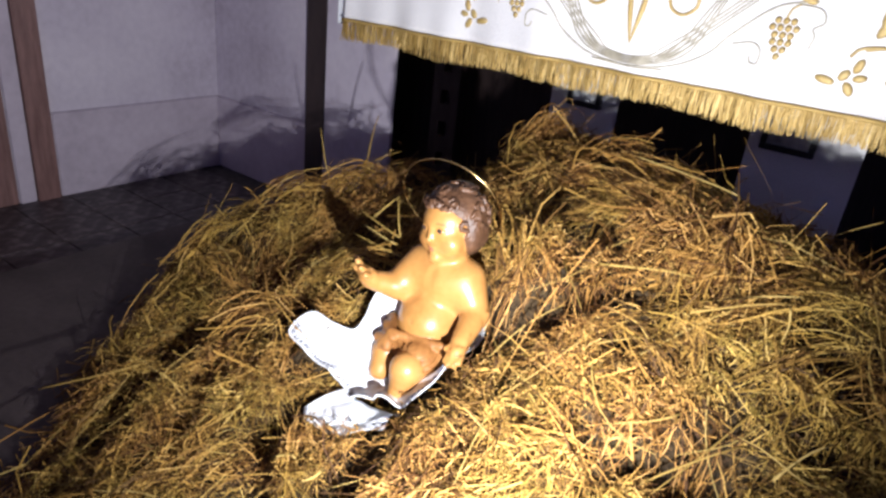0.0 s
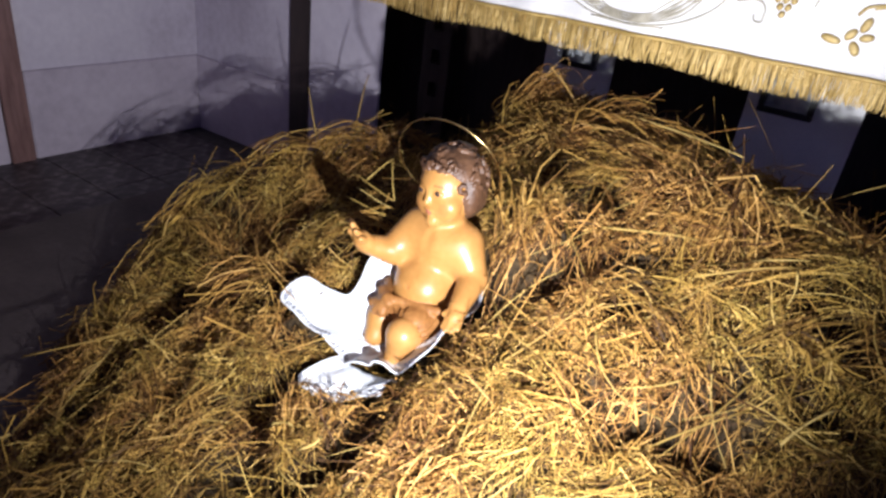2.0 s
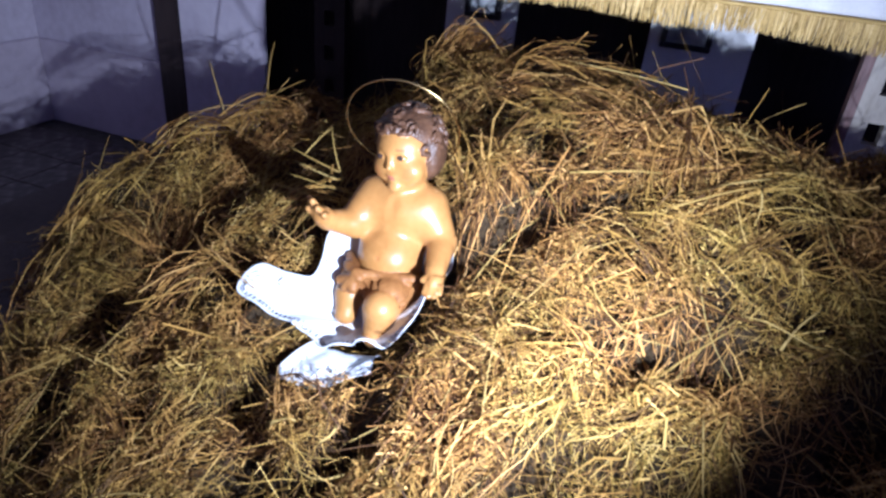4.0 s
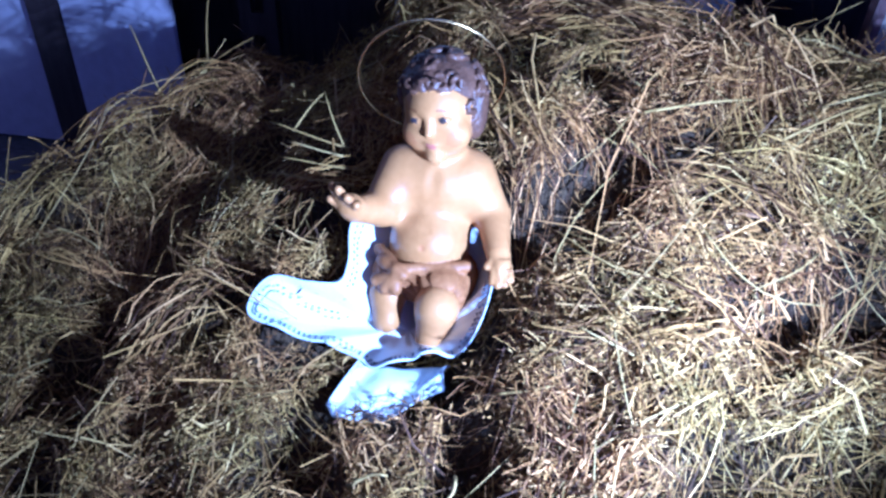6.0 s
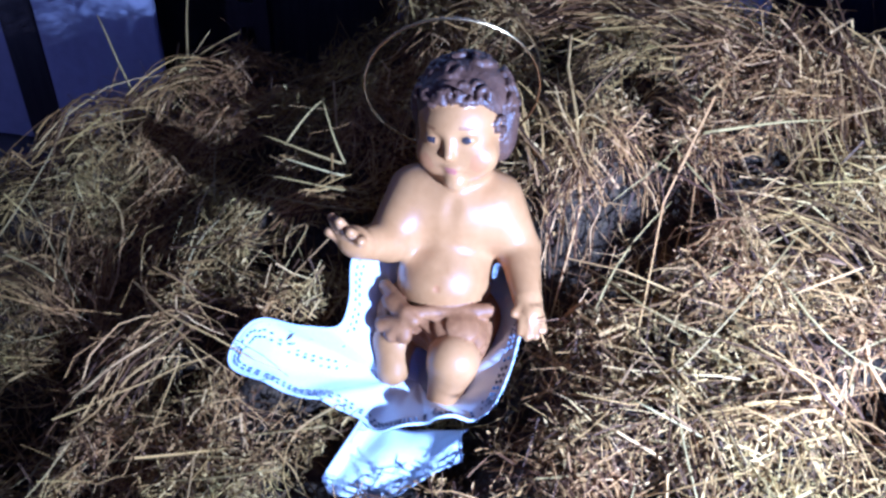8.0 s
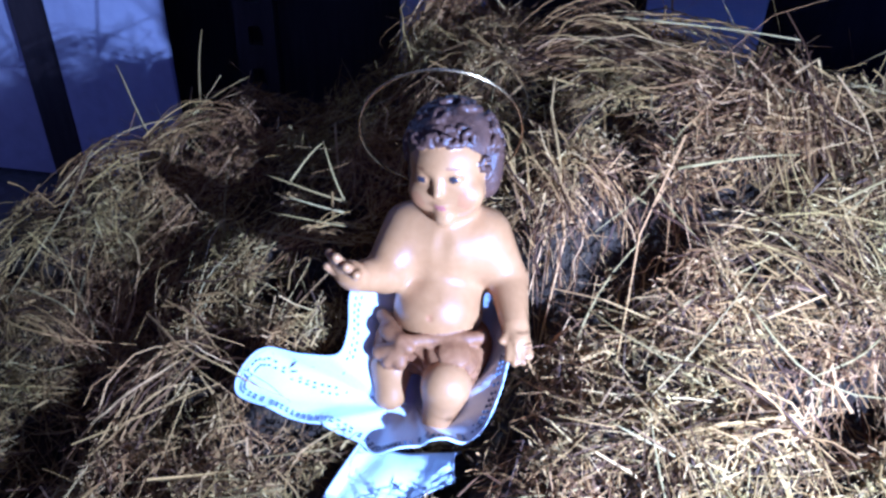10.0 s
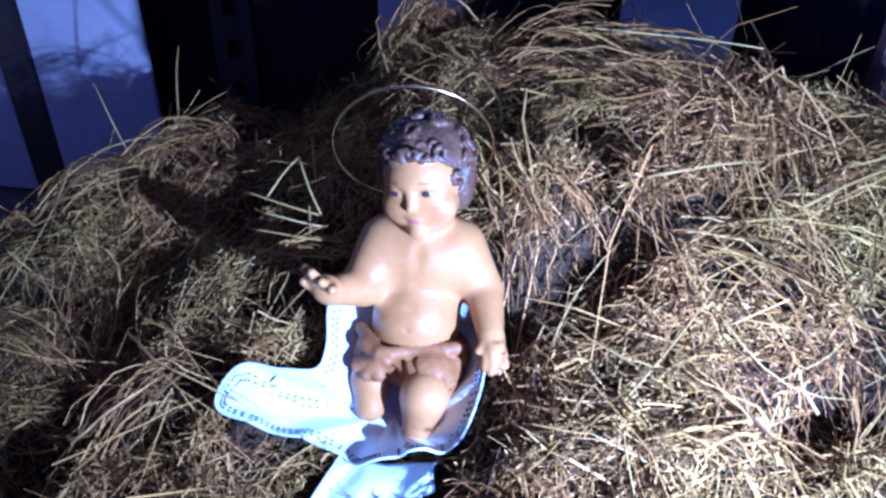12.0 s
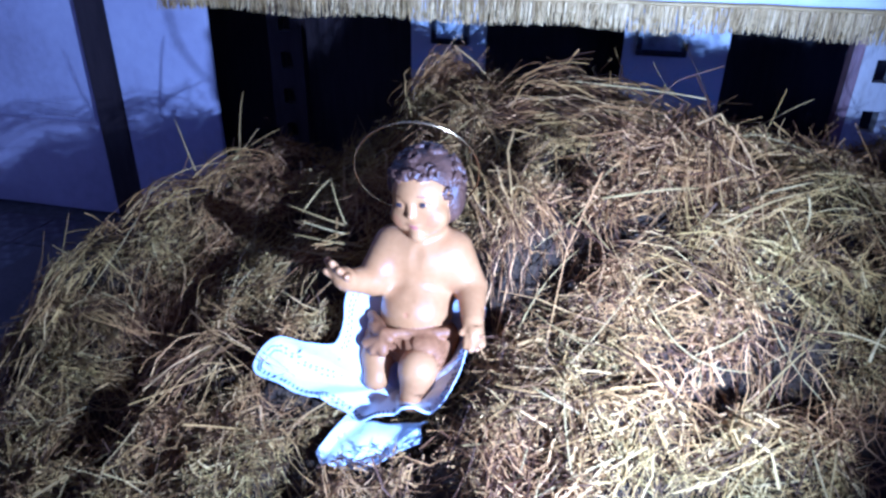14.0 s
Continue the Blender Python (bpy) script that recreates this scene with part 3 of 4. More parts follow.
def surface_net(f):
    """Vertices and quads of the zero surface of the grid f."""
    s = f < 0
    n = np.array(f.shape) - 1
    total, count = np.zeros((*n, 3), np.float32), np.zeros(n, np.float32)
    corner = lambda a, d: a[d[0]:d[0] + n[0], d[1]:d[1] + n[1], d[2]:d[2] + n[2]]
    for ax in range(3):
        for o in ((0, 0), (0, 1), (1, 0), (1, 1)):
            d0 = list(o)
            d0.insert(ax, 0)
            d1 = list(o)
            d1.insert(ax, 1)
            a, b = corner(f, d0), corner(f, d1)
            cross = (a < 0) != (b < 0)
            t = np.where(cross, a / np.where(cross, a - b, 1), 0)
            for k in range(3):
                total[..., k] += np.where(cross, d0[k] + (t if k == ax else 0), 0)
            count += cross
    live = count > 0
    index = np.full(n, -1)
    index[live] = np.arange(live.sum())
    cells = np.argwhere(live)
    verts = LOW + CELL * (cells + total[live] / count[live][:, None])
    quads = []
    for ax in range(3):
        u, w = (ax + 1) % 3, (ax + 2) % 3
        lo = [slice(1, n[i]) for i in range(3)]
        lo[ax] = slice(0, n[ax])
        hi = list(lo)
        hi[ax] = slice(1, n[ax] + 1)
        a, b = s[tuple(lo)], s[tuple(hi)]
        at = np.argwhere(a != b)
        start = np.array([sl.start for sl in lo])
        at2 = at + start
        q = []
        for du, dw in ((0, 0), (1, 0), (1, 1), (0, 1)):
            c = at2.copy()
            c[:, u] -= du
            c[:, w] -= dw
            q.append(index[c[:, 0], c[:, 1], c[:, 2]])
        q = np.stack(q, 1)
        flip = ~a[at[:, 0], at[:, 1], at[:, 2]]
        q[flip] = q[flip][:, ::-1]
        quads.append(q)
    return verts, np.concatenate(quads), cells


verts, quads, cells = surface_net(whole)
kind = np.argmin(np.stack([g[cells[:, 0], cells[:, 1], cells[:, 2]] for g in (body, hair, loin)]), 0)


def near(p, r, scale=(1, 1, 1)):
    return (((verts - np.array(p)) / np.array(scale)) ** 2).sum(1) < r * r


skin = kind == 0
for s in (-1, 1):
    kind[skin & near(on_head(s * 0.027, 0.040, -0.026), 0.011)] = 3
    kind[skin & near(on_head(s * 0.0185, 0.049, -0.001), 0.0044, (1, 2.5, 0.7))] = 5
    kind[skin & near(on_head(s * 0.020, 0.047, 0.0110), 0.0085, (1, 1.6, 0.11))] = 2
kind[skin & near((0.002, 0.047, 0.126), 0.0042, (1, 2, 1))] = 3
kind[skin & near(on_head(0, 0.051, -0.0333), 0.0066, (1, 1.8, 0.5))] = 4
face_kind = kind[quads].max(1)
statue = mesh_object("infant_statue", verts.tolist(), quads.tolist(), [SKIN, HAIR, LOIN, BLUSH, LIPS, EYES], None, True)
statue.data.polygons.foreach_set("material_index", face_kind.astype(np.int32))
statue.matrix_world = FACING
sm = statue.modifiers.new("worn", "SMOOTH")
sm.factor, sm.iterations = 0.35, 1
tagged(statue, "painted seated infant statue with brown curls and loincloth", "statue")

# halo: a thin brass ring behind the head
HALO = Vector((-0.0085, -0.0563, 0.328))
across, rising = Vector((0.986, -0.166, 0)), Vector((0.071, 0.425, 0.902))
ring = [HALO + 0.0975 * (math.cos(a) * across + math.sin(a) * rising) for a in [2 * math.pi * i / 72 for i in range(72)]]
v, f = tube(ring, 0.0017, 6, True)
halo = mesh_object("halo", v, f, BRASS, None, True)
halo.matrix_world = FACING
tagged(halo, "thin brass ring halo fixed behind the statue's head", "halo")

# ---- the linen cloth under the statue ----
RIM = [(0.106, 0.052, 0.100), (0.098, 0.096, 0.070), (0.086, 0.132, 0.054), (0.066, 0.136, 0.030), (0.044, 0.150, 0.042), (0.026, 0.155, 0.038), (0.012, 0.148, 0.016), (-0.018, 0.156, 0.010), (-0.045, 0.148, -0.004), (-0.072, 0.134, -0.004), (-0.150, 0.138, 0.020), (-0.205, 0.138, 0.036), (-0.222, 0.128, 0.048), (-0.217, 0.106, 0.068), (-0.196, 0.088, 0.080), (-0.150, 0.082, 0.076), (-0.110, 0.074, 0.072), (-0.100, 0.052, 0.098), (-0.106, 0.016, 0.134), (-0.096, -0.035, 0.146), (-0.062, -0.088, 0.136), (0.0, -0.106, 0.118), (0.070, -0.082, 0.108), (0.116, -0.020, 0.120)]
CENTRE = (-0.01, 0.06)
edge = smooth_line(RIM + RIM[:1], 10)[:-1]
swing = sorted((math.degrees(math.atan2(q.y - CENTRE[1], q.x - CENTRE[0])) % 360, math.hypot(q.x - CENTRE[0], q.y - CENTRE[1]), q.z + 0.006) for q in edge)
swing = [np.array(c) for c in zip(*swing)]


def outline(deg):
    """Reach and rise of the cloth's rim, as seen from its middle."""
    return np.interp(deg, swing[0], swing[1], period=360), np.interp(deg, swing[0], swing[2], period=360)


def on_loose_end(lx, ly):
    return ((lx + 0.012) / 0.090) ** 2 + ((ly - 0.178 + 0.35 * lx) / 0.052) ** 2 < 1


def cloth_height(lx, ly):
    """Height of the cloth at a place beside the statue, or None outside it."""
    deg = math.degrees(math.atan2(ly - CENTRE[1], lx - CENTRE[0]))
    rad, top = outline(deg)
    t = math.hypot(lx - CENTRE[0], ly - CENTRE[1]) / rad
    if on_loose_end(lx, ly):
        return -0.036
    return None if t > 1.12 else -0.006 + top * float(np.clip(t, 0, 1)) ** 1.5 - 0.006


NA, NR = len(edge), 26
verts, faces = [(CENTRE[0], CENTRE[1], -0.006)], []
for j in range(1, NR + 1):
    t = j / NR
    for i, q in enumerate(edge):
        x, y = CENTRE[0] + (q.x - CENTRE[0]) * t, CENTRE[1] + (q.y - CENTRE[1]) * t
        a = math.atan2(y - CENTRE[1], x - CENTRE[0])
        z = -0.006 + (q.z + 0.006) * t ** 1.5
        crease = 0.004 * math.sin(5 * a + 1.0) + 0.003 * math.sin(11 * a + 9 * t) + 0.003 * math.sin(40 * x + 60 * y) + 0.003 * math.sin(75 * x - 30 * y)
        z += t * (1 - 0.5 * t) * crease * (1.0 + 1.2 * float(step01(-0.02, 0.08, x)))
        # sharper folds run down from the statue's side and across the lobe
        z += 0.007 * math.exp(-((0.8 * x + y - 0.045) / 0.010) ** 2) * t - 0.005 * math.exp(-((0.8 * x + y - 0.012) / 0.012) ** 2) * t
        verts.append((x, y, z))
edge = [Vector(q) for q in verts[1 + (NR - 1) * NA:]]
for i in range(NA):
    faces.append((0, 1 + i, 1 + (i + 1) % NA))
for j in range(NR - 1):
    for i in range(NA):
        a, b = 1 + j * NA + i, 1 + j * NA + (i + 1) % NA
        faces.append((a, a + NA, b + NA, b))
linen = mesh_object("linen_cloth", verts, faces, LINEN, None, True)
linen.matrix_world = FACING
linen.modifiers.new("thick", "SOLIDIFY").thickness = 0.0016
tagged(linen, "rumpled white linen cloth with a drawn-thread border on the hay", "cloth")
# the loose end, a second layer that comes out lower under the front rim
INNER = smooth_line([(-0.064, 0.122, -0.014), (-0.030, 0.132, -0.020), (0.020, 0.128, -0.014), (0.060, 0.128, -0.004)], 8)
OUTER = smooth_line([(-0.086, 0.214, -0.020), (-0.062, 0.226, -0.030), (-0.010, 0.208, -0.036), (0.060, 0.166, -0.010)], 8)
rows = []
for j in range(15):
    t = j / 14
    rows.append([p.lerp(q, t) + Vector((0.006 * math.sin(3 * t) * math.cos(i * 0.4), 0, 0.010 * math.sin(math.pi * t) + 0.005 * math.sin(i * 0.55 + 3 * t) * t + 0.004 * math.exp(-((i - 9 - 5 * t) / 2.0) ** 2))) for i, (p, q) in enumerate(zip(INNER, OUTER))])
wide = len(INNER)
loose = mesh_object("loose_end", [q for r in rows for q in r], [(j * wide + i, j * wide + i + 1, (j + 1) * wide + i + 1, (j + 1) * wide + i) for j in range(14) for i in range(wide - 1)], LINEN, linen, True)
loose.modifiers.new("thick", "SOLIDIFY").thickness = 0.0016
v, f = tube([q + Vector((0, 0, 0.0008)) for q in [r[0] for r in rows] + rows[-1][1:] + [r[-1] for r in rows[::-1]][1:]], 0.0016, 5)
mesh_object("corded_edge", v, f, LINEN, loose, True)
# the drawn-thread border: dark flecks painting the shade of small openings, and a corded edge
v, f = tube([e + Vector((0, 0, 0.0008)) for e in edge], 0.0016, 5, True)
mesh_object("corded_edge", v, f, LINEN, linen, True)
verts2, faces2 = [], []
sheet_at = np.array([tuple(q) for q in verts])
run = 0.0
for i in range(NA):
    p, q = edge[i], edge[(i + 1) % NA]
    run += (q - p).length
    if run < 0.0062:
        continue
    run = 0.0
    away = (q - p).normalized()
    side = Vector((-away.y, away.x, 0)).normalized()
    for row in (0.006, 0.0105):
        c = p + side * row
        far2 = (sheet_at[:, 0] - c.x) ** 2 + (sheet_at[:, 1] - c.y) ** 2
        pick = np.argsort(far2)[:4]
        c.z = float((sheet_at[pick, 2] / (far2[pick] + 1e-7)).sum() / (1 / (far2[pick] + 1e-7)).sum()) + 0.0021
        k = len(verts2)
        for s0, s1 in ((-1, -1), (1, -1), (1, 1), (-1, 1)):
            verts2.append(c + away * s0 * 0.0017 + side * s1 * 0.0013)
        for s0, s1 in ((-1, -1), (1, -1), (1, 1), (-1, 1)):
            verts2.append(c + away * s0 * 0.0017 + side * s1 * 0.0013 - Vector((0, 0, 0.0012)))
        faces2 += [(k, k + 1, k + 2, k + 3), (k, k + 4, k + 5, k + 1), (k + 1, k + 5, k + 6, k + 2), (k + 2, k + 6, k + 7, k + 3), (k + 3, k + 7, k + 4, k)]
tagged(mesh_object("drawn_thread_border", verts2, faces2, STITCH_SHADE, linen), kind="stuff")

# ---- hay ----
BUMPS = [(0.02, 1.03, 0.09, -0.18), (0.5, 1.05, 0.3, 0.167), (0.27, 1.5, 0.2, 0.04), (0.295, 1.56, 0.055, 0.06), (0.66, 1.36, 0.14, -0.055), (0.10, 1.70, 0.10, -0.09), (-0.1, 1.3, 0.2, 0.045), (-0.32, 1.6, 0.17, 0.005), (-0.37, 1.40, 0.13, -0.16), (-0.50, 1.22, 0.10, -0.05), (-0.05, 1.5, 0.12, -0.04), (0.21, 1.05, 0.06, 0.07), (-0.3, 1.0, 0.2, -0.051), (0.86, 1.12, 0.17, -0.14)]


def hay_height(x, y):
    """Height of the heap over the floor."""
    x, y = np.asarray(x, float), np.asarray(y, float)
    h = 0.348 + 0.255 * x + 0.185 * (y - 1)
    for a, b, s, k in BUMPS:
        h = h + k * np.exp(-((x - a) ** 2 + (y - b) ** 2) / (2 * s * s))
    depth = 0.6 * x + 0.8 * y
    h = h * step01(-0.84, -0.48, x) * step01(-0.30, 0.30, y) * (1 - step01(1.2, 1.6, x)) * (1 - step01(1.46, 1.70, depth)) * (1 - step01(1.76, 2.06, y - 0.25 * x))
    return np.maximum(h, 0)


def lump(x, y):
    """Clumps and hollows of the loose hay."""
    a = noise.noise(Vector((x * 6, y * 6, 1.7)))
    b = noise.noise(Vector((x * 13, y * 13, 4.1)))
    c = noise.noise(Vector((x * 30, y * 30, 7.3)))
    hollow = max(0.0, -0.10 - noise.noise(Vector((x * 9.5, y * 9.5, 12.4))))
    return 0.026 * a + 0.040 * b + 0.022 * c - 0.13 * hollow


N1, N2 = 190, 170
XS, YS = np.linspace(-0.9, 1.65, N1), np.linspace(-0.35, 2.0, N2)
H = hay_height(*np.meshgrid(XS, YS, indexing="ij"))


def core_height(x, y, h):
    z = max(0.03, h - 0.040 + lump(x, y) * 1.25)
    dx, dy = x - SEAT.x, y - SEAT.y
    if math.hypot(dx, dy) < 0.4:
        lid = cloth_height(0.8 * dx - 0.6 * dy, -0.6 * dx - 0.8 * dy)
        if lid is not None:
            z = min(z, SEAT.z + lid - 0.022)
    return z


# sheet under the stalks, coloured dark for the shade in their gaps
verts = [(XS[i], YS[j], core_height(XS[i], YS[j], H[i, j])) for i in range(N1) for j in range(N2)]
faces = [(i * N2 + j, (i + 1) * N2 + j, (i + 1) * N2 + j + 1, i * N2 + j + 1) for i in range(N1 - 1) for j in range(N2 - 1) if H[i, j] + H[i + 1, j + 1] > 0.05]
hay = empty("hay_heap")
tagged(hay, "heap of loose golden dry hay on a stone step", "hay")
tagged(mesh_object("shaded_hay_mass", verts, faces, HAY_CORE_SHADE, hay, True), kind="stuff")

rng = random.Random(3)


def spot_on_heap():
    """A random place on the heap, more often in the part that is passed near, seldom in the hollows."""
    while True:
        x, y = rng.uniform(-0.8, 1.25), rng.uniform(0.0, 1.95)
        d = 0.6 * x + 0.8 * y
        if d > 1.64:
            continue
        keep = 1.0 if -0.65 < x < 0.75 and 0.40 < y < 1.6 else 0.45
        if rng.random() > keep:
            continue
        if rng.random() < 0.85 and lump(x, y) < -0.012:
            continue
        h = float(hay_height(x, y))
        if h > 0.05:
            return x, y, h


def stem_line(x, y, h, length, lie, rise, bend, n):
    """A bent stalk that lies along the heap's slope and over its clumps."""
    dx, dy = math.cos(lie), math.sin(lie)
    px, py = -dy, dx
    line = []
    for i in range(n):
        t = i / (n - 1) - 0.5
        c = bend * length * (0.25 - t * t)
        line.append((x + dx * t * length + px * c, y + dy * t * length + py * c, t * length * rise))
    hs = hay_height([q[0] for q in line], [q[1] for q in line])
    mid = lump(x, y)
    return [(q[0], q[1], 0.7 * float(a) + 0.3 * h + q[2] + 0.45 * mid + 0.55 * max(lump(q[0], q[1]), mid - 0.03)) for q, a in zip(line, hs)]


BEAMS = [(SEAT + Vector((-0.02, -0.02, 0.15)) - Vector(LAMP), 0.62, 0.04, 0.08), (SEAT + Vector((-0.13, -0.14, 0.02)) - Vector(LAMP), 0.84, 0.03, 0.04)]


def clear_of_statue(line, margin, beams=True):
    """False where a stalk would lie over the cloth or through the statue."""
    if math.hypot(line[0][0] - SEAT.x, line[0][1] - SEAT.y) > 0.65 and math.hypot(line[0][0] - LAMP[0], line[0][1] - LAMP[1]) > 0.4:
        return True
    for q in line:
        # the ways from the lamp to the statue and to the loose end of the cloth are open
        for beam, reach, r0, r1 in BEAMS if beams else []:
            f = (Vector(q) - Vector(LAMP)).dot(beam) / beam.length_squared
            if 0 < f < reach and (Vector(q) - Vector(LAMP) - f * beam).length < r0 + r1 * f:
                return False
        dx, dy = q[0] - SEAT.x, q[1] - SEAT.y
        if abs(dx) > 0.3 or abs(dy) > 0.3:
            if math.hypot(q[0] - LAMP[0], q[1] - LAMP[1]) < 0.10 and q[2] > LAMP[2] - 0.10:
                return False
            continue
        lx, ly = 0.8 * dx - 0.6 * dy, -0.6 * dx - 0.8 * dy
        deg = math.degrees(math.atan2(ly - CENTRE[1], lx - CENTRE[0]))
        r = math.hypot(lx - CENTRE[0], ly - CENTRE[1])
        rad, top = outline(deg)
        if on_loose_end(lx, ly) and q[2] > SEAT.z - 0.05:
            return False
        if r < rad * 0.97 + margin and q[2] > SEAT.z - 0.02 + top * (r / rad) ** 2 * 0.5:
            return False
        if math.hypot(lx - 0.005, ly + 0.02) < 0.085:
            return False
    return True


def add_stalk(verts, faces, line, r, sides=3):
    n, k = len(line), len(verts)
    v, f = tube(line, [r * (1.0 - 0.5 * i / (n - 1)) for i in range(n)], sides)
    verts += v
    faces += [tuple(a + k for a in q) for q in f]


def heap_of(count, length, radius, n, sides, deep, stand):
    verts, faces = [], []
    made = 0
    while made < count:
        x, y, h = spot_on_heap()
        flow = 3.0 * noise.noise(Vector((x * 2.6, y * 2.6, 9.0))) * math.pi / 2 + 2.3
        lie = flow + rng.gauss(0, 0.8) if rng.random() < 0.5 else rng.uniform(0, 6.28)
        L = min(0.30, length * math.exp(rng.gauss(0, 0.5)))
        line = stem_line(x, y, h, L, lie, rng.gauss(0.03, stand), rng.gauss(0, 0.32), n)
        sink = -abs(rng.gauss(0, deep)) + 0.006
        crook = 0.030 * L
        line = [(q[0] + rng.gauss(0, crook), q[1] + rng.gauss(0, crook), q[2] + sink + rng.gauss(0, crook)) for q in line]
        if not clear_of_statue(line, 0.004):
            continue
        add_stalk(verts, faces, line, radius * math.exp(rng.gauss(0, 0.38)), sides)
        made += 1
    return verts, faces


v, f = heap_of(12500, 0.085, 0.00092, 6, 4, 0.016, 0.38)
tagged(mesh_object("stalk_tangle", v, f, STRAW, hay), "tangled yellow and brown hay stalks", kind="stuff")
v, f = heap_of(27000, 0.042, 0.00066, 4, 3, 0.014, 0.6)
tagged(mesh_object("stem_litter", v, f, STRAW, hay), "thin broken hay stems", kind="stuff")


def wisp(verts, faces, a, b, arch, count, spread, radius, clear=True):
    """A lock of stalks that run together from a to b, arched over the heap, and part at their ends."""
    a, b = Vector(a), Vector(b)
    d = b - a
    side = d.cross(Vector((0, 0, 1))).normalized()
    for k in range(count):
        p = a + Vector([rng.gauss(0, spread) for _ in range(3)]) + d * rng.uniform(-0.08, 0.25)
        q = b + Vector([rng.gauss(0, spread * 1.5) for _ in range(3)]) - d * rng.uniform(-0.10, 0.3)
        bow, lift = rng.gauss(0, 0.10) * d.length, arch * rng.uniform(0.6, 1.3)
        line = []
        for i in range(7):
            t = i / 6
            m = p.lerp(q, t) + (side * bow + Vector((0, 0, lift))) * (4 * t * (1 - t))
            line.append((m.x + rng.gauss(0, 0.0015), m.y + rng.gauss(0, 0.0015), m.z + rng.gauss(0, 0.0015)))
        if clear and not clear_of_statue(line, 0.006):
            continue
        add_stalk(verts, faces, line, radius * math.exp(rng.gauss(0, 0.3)), 4)


def over(x, y, up=0.0):
    return (x, y, float(hay_height(x, y)) + lump(x, y) + up)


# locks of hay lying across the heap
verts, faces = [], []
for k in range(270):
    x, y, h = spot_on_heap()
    if not (-0.7 < x < 0.9 and 0.35 < y < 1.75):
        continue
    lie, L = 3.0 * noise.noise(Vector((x * 3.2, y * 3.2, 3.0))) + rng.gauss(1.2, 0.7), rng.uniform(0.06, 0.17)
    bx, by = x + math.cos(lie) * L, y + math.sin(lie) * L
    if float(hay_height(bx, by)) < 0.06:
        continue
    wisp(verts, faces, over(x, y, 0.004), over(bx, by, 0.008), rng.uniform(0.0, 0.02), rng.randrange(6, 17), rng.uniform(0.005, 0.012), 0.0009)
# the larger locks: a steep bundle and brown arched locks on the high side, a tuft on the crest, curls beside it
for a, b, arch, count, spread in (((0.528, 1.02, 0.668), (0.392, 0.835, 0.492), 0.015, 60, 0.014), ((0.515, 1.00, 0.655), (0.425, 0.80, 0.50), 0.02, 36, 0.018), ((0.36, 1.27, 0.655), (0.50, 1.08, 0.655), 0.025, 40, 0.016), ((0.33, 1.22, 0.64), (0.46, 1.00, 0.62), 0.03, 40, 0.018), ((0.30, 1.30, 0.62), (0.40, 1.10, 0.63), 0.03, 30, 0.018),
                                  ((0.24, 1.55, 0.60), (0.34, 1.60, 0.66), 0.045, 46, 0.014), ((0.22, 1.58, 0.56), (0.31, 1.52, 0.665), 0.03, 40, 0.014), ((0.26, 1.50, 0.62), (0.36, 1.57, 0.64), 0.04, 36, 0.012), ((0.21, 1.50, 0.56), (0.27, 1.62, 0.63), 0.03, 30, 0.014),
                                  ((0.34, 1.38, 0.63), (0.43, 1.24, 0.705), 0.02, 16, 0.010), ((0.40, 1.36, 0.64), (0.45, 1.25, 0.70), 0.035, 12, 0.008),
                                  ((0.42, 0.86, 0.53), (0.60, 0.80, 0.60), 0.02, 22, 0.010), ((0.44, 0.92, 0.57), (0.64, 0.86, 0.60), 0.02, 20, 0.012), ((0.45, 0.75, 0.50), (0.63, 0.78, 0.575), 0.02, 24, 0.012), ((0.50, 1.05, 0.62), (0.70, 1.00, 0.60), 0.02, 20, 0.014),
                                  ((0.30, 0.90, 0.52), (0.42, 0.74, 0.47), 0.03, 28, 0.016), ((0.20, 1.00, 0.50), (0.17, 1.10, 0.57), 0.01, 22, 0.012), ((0.23, 0.98, 0.51), (0.24, 1.10, 0.59), 0.01, 20, 0.014), ((0.16, 1.06, 0.50), (0.14, 1.14, 0.58), 0.01, 16, 0.010),
                                  ((-0.13, 1.22, 0.42), (-0.02, 1.17, 0.45), 0.015, 22, 0.010), ((-0.30, 1.22, 0.36), (-0.18, 1.05, 0.33), 0.02, 30, 0.014), ((-0.38, 1.10, 0.30), (-0.24, 1.16, 0.34), 0.02, 24, 0.014), ((-0.48, 1.36, 0.33), (-0.36, 1.22, 0.33), 0.02, 22, 0.014),
                                  ((-0.40, 1.56, 0.40), (-0.24, 1.58, 0.45), 0.03, 22, 0.012), ((-0.24, 1.60, 0.44), (-0.10, 1.62, 0.47), 0.03, 24, 0.012), ((-0.56, 1.40, 0.28), (-0.44, 1.52, 0.37), 0.02, 20, 0.012)):
    wisp(verts, faces, a, b, arch, count, spread, 0.00095)
tagged(mesh_object("loose_hay", verts, faces, STRAW, hay), "locks of hay stalks running together", kind="stuff")

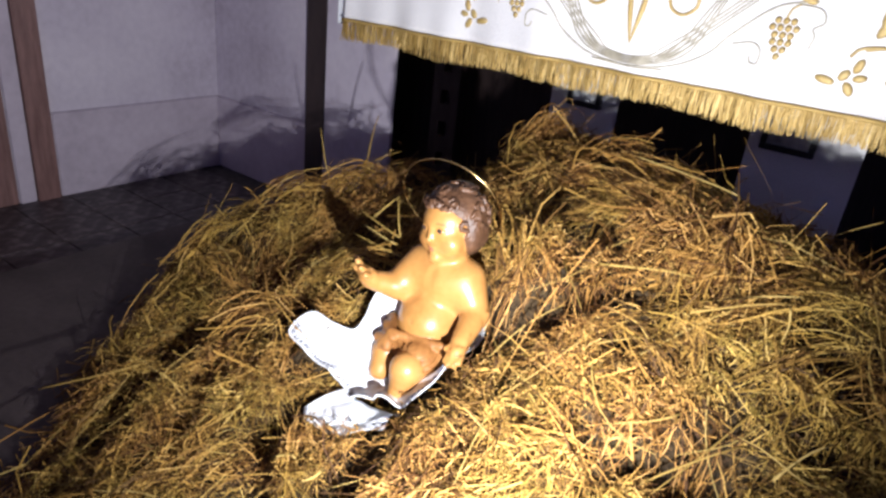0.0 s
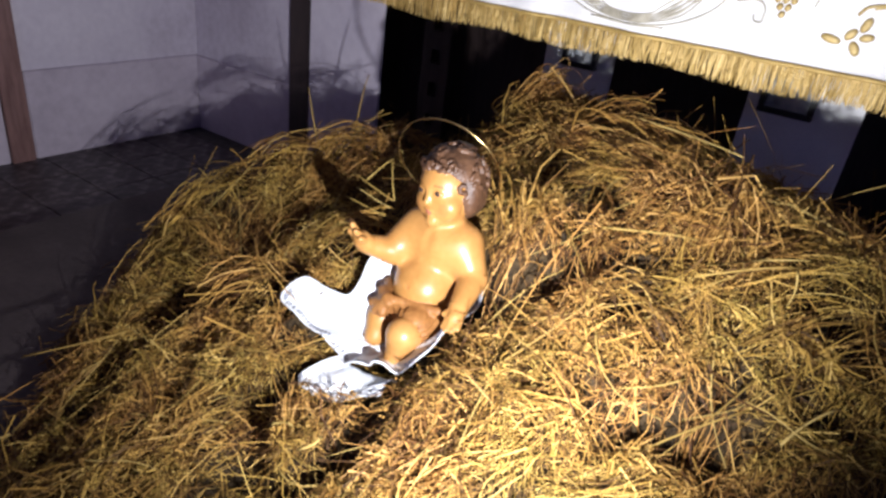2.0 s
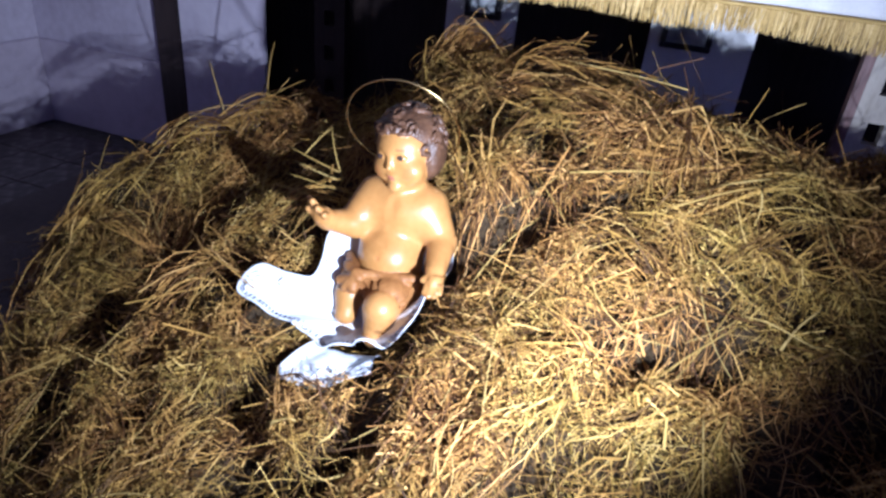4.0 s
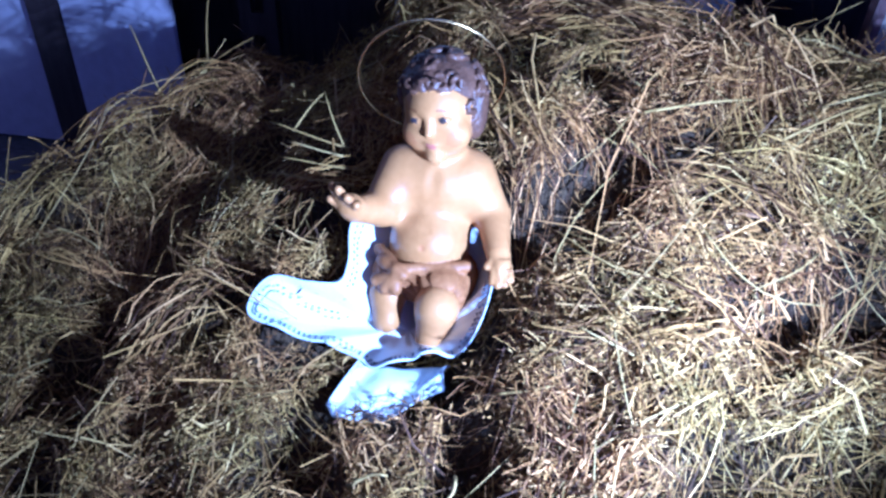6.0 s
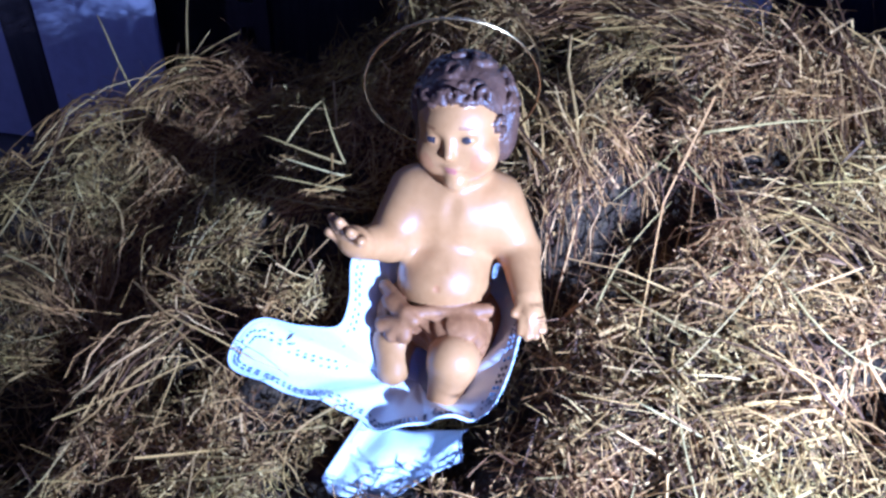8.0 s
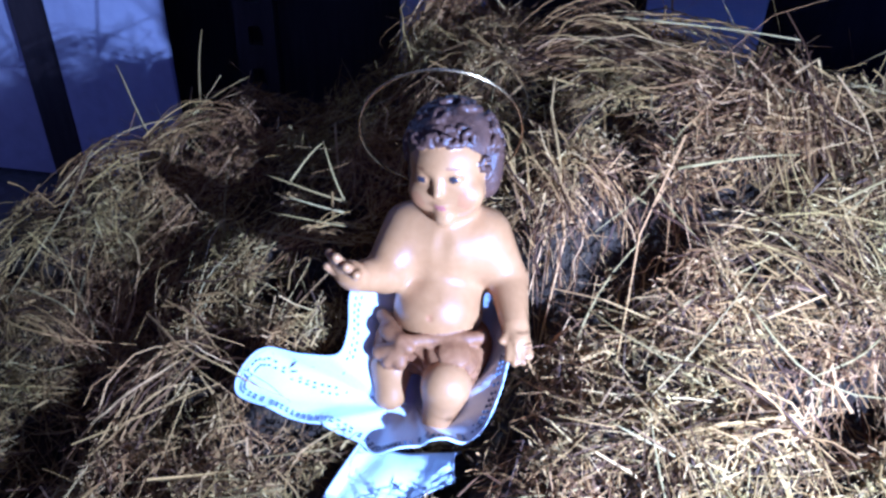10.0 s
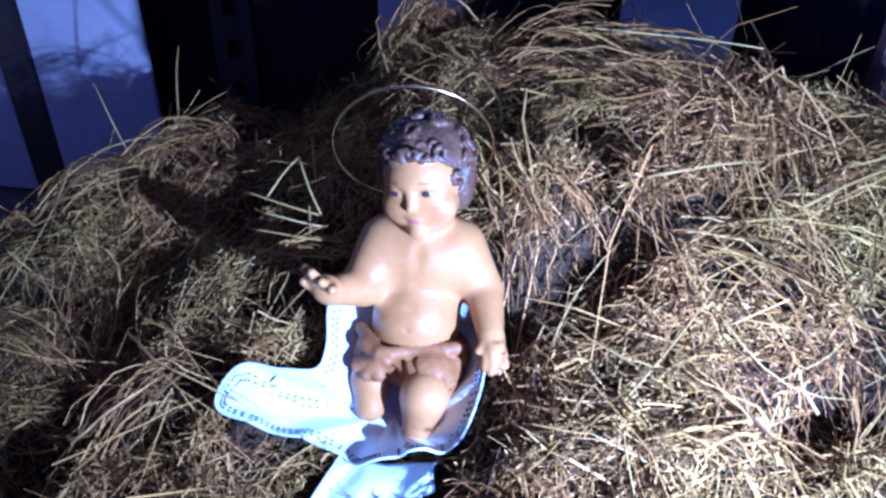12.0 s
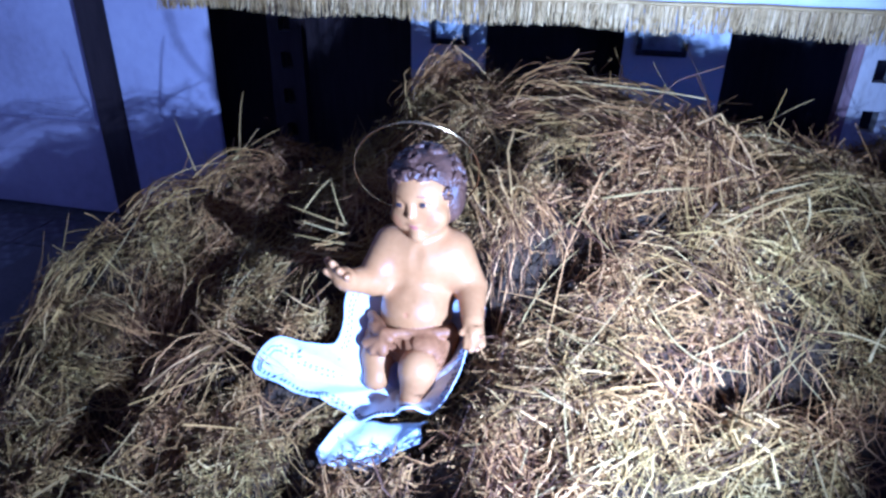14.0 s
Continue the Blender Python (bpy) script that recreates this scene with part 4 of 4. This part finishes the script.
# dry leaves, seed heads and chaff between the stalks, thicker in some places
verts, faces = [], []
made = 0
while made < 54000:
    x, y, h = spot_on_heap()
    if rng.random() < 0.7 and noise.noise(Vector((x * 8, y * 8, 21.0))) + 0.25 * x < 0.0:
        continue
    z = h + lump(x, y) - abs(rng.gauss(0, 0.012)) + 0.011
    if not clear_of_statue([(x, y, z)], 0.006, False):
        continue
    for k in range(rng.choice((1, 1, 2, 4))):
        a, w, L = rng.uniform(0, 6.28), rng.uniform(0.0006, 0.0021), rng.uniform(0.003, 0.010)
        d = Vector((math.cos(a), math.sin(a), rng.gauss(0, 0.7))).normalized()
        side = d.cross(Vector((rng.gauss(0, 0.7), rng.gauss(0, 0.7), 1))).normalized()
        up = side.cross(d)
        c = Vector((x + rng.gauss(0, 0.004), y + rng.gauss(0, 0.004), z + rng.gauss(0, 0.004)))
        i = len(verts)
        verts += [c - d * L, c + side * w + up * w * 0.5, c + d * L * 0.9 + up * w, c - side * w + up * w * 0.6, c - up * w * 0.3]
        faces += [(i, i + 1, i + 4), (i + 1, i + 2, i + 4), (i + 2, i + 3, i + 4), (i + 3, i, i + 4)]
        made += 1
tagged(mesh_object("chaff", verts, faces, CHAFF, hay), "small dry leaves and chaff in the hay", kind="stuff")

# single stalks that lie or stand out on top of the heap, each an object of its own
shapes = []
for k in range(14):
    n, bent = 7, rng.gauss(0, 0.12)
    kink = rng.choice((0.0, 0.0, rng.uniform(-0.25, 0.25)))
    if k == 0:
        bent, kink = 0.02, 0.0
    line = []
    for i in range(n):
        t = i / (n - 1)
        line.append((t, bent * math.sin(math.pi * t) + kink * max(0, t - 0.6), 0.4 * bent * math.sin(math.pi * t * t)))
    v, f = tube(line, [0.0085 * (1.0 - 0.5 * i / (n - 1)) for i in range(n)], 5)
    me = bpy.data.meshes.new("straw")
    me.from_pydata(v, [], f)
    me.materials.append(STRAW_ONE)
    me.shade_smooth()
    shapes.append(me)


def straw(a, b, thick=0.0015, shape=None):
    """One stalk from a to b."""
    a, b = Vector(a), Vector(b)
    d = b - a
    ob = new("straw", shapes[shape if shape is not None else rng.randrange(14)])
    ob.parent = hay
    q = d.to_track_quat("X", "Z")
    s = thick / 0.0075
    ob.matrix_basis = Matrix.LocRotScale(a, q, (d.length, s, s))
    return ob


for a, b, w in (((-0.028, 1.215, 0.465), (-0.042, 1.272, 0.548), 0.0016), ((-0.095, 1.27, 0.490), (-0.040, 1.270, 0.545), 0.0016), ((-0.022, 1.22, 0.47), (-0.125, 1.285, 0.505), 0.0017), ((-0.03, 1.20, 0.465), (-0.11, 1.25, 0.485), 0.0015), ((-0.02, 1.17, 0.455), (-0.13, 1.24, 0.468), 0.0016), ((-0.04, 1.16, 0.44), (-0.15, 1.22, 0.455), 0.0016),
                ((0.40, 1.24, 0.690), (0.512, 1.0, 0.700), 0.0016), ((0.30, 0.96, 0.575), (0.43, 0.90, 0.595), 0.0018), ((0.40, 0.82, 0.575), (0.525, 0.79, 0.618), 0.0018), ((0.43, 0.86, 0.575), (0.54, 0.80, 0.625), 0.0016), ((0.52, 0.79, 0.615), (0.515, 0.775, 0.565), 0.0016),
                ((-0.15, 1.66, 0.47), (-0.125, 1.67, 0.615), 0.0018), ((-0.16, 1.66, 0.48), (-0.06, 1.64, 0.535), 0.0014), ((-0.24, 1.64, 0.44), (-0.27, 1.66, 0.57), 0.0015), ((-0.50, 1.05, 0.235), (-0.66, 0.99, 0.205), 0.0018), ((-0.62, 0.86, 0.15), (-0.78, 0.80, 0.10), 0.0018), ((-0.45, 1.36, 0.36), (-0.39, 1.28, 0.35), 0.0016),
                ((0.70, 1.08, 0.60), (0.76, 1.00, 0.68), 0.0014), ((0.205, 0.74, 0.41), (0.18, 0.70, 0.415), 0.0024), ((0.31, 0.74, 0.425), (0.29, 0.70, 0.41), 0.0022), ((-0.10, 0.72, 0.325), (-0.13, 0.70, 0.315), 0.0022), ((-0.19, 0.80, 0.265), (-0.15, 0.78, 0.285), 0.0022),
                ((0.24, 0.62, 0.385), (0.44, 0.66, 0.475), 0.0018), ((0.45, 0.60, 0.475), (0.52, 0.62, 0.52), 0.0018), ((0.20, 0.84, 0.47), (0.36, 0.82, 0.53), 0.0017), ((0.06, 0.77, 0.345), (-0.01, 0.80, 0.33), 0.0016)):
    straw(a, b, w, 0)
made = 0
while made < 260:
    x, y, h = spot_on_heap()
    if not (-0.65 < x < 0.8 and 0.5 < y < 1.6):
        continue
    lie, L = rng.uniform(0, 6.28), rng.uniform(0.07, 0.20)
    bx, by = x + math.cos(lie) * L, y + math.sin(lie) * L
    hb = float(hay_height(bx, by))
    a, b = (x, y, h + lump(x, y) + 0.004), (bx, by, hb + max(lump(bx, by), lump(x, y) - 0.02) + 0.008 + max(0, rng.gauss(0, 0.22)) * L)
    mids = [tuple(np.array(a) + (np.array(b) - np.array(a)) * t) for t in (0, 0.25, 0.5, 0.75, 1)]
    if hb < 0.05 or not clear_of_statue(mids, 0.02):
        continue
    straw(a, b, rng.uniform(0.0008, 0.0014))
    made += 1
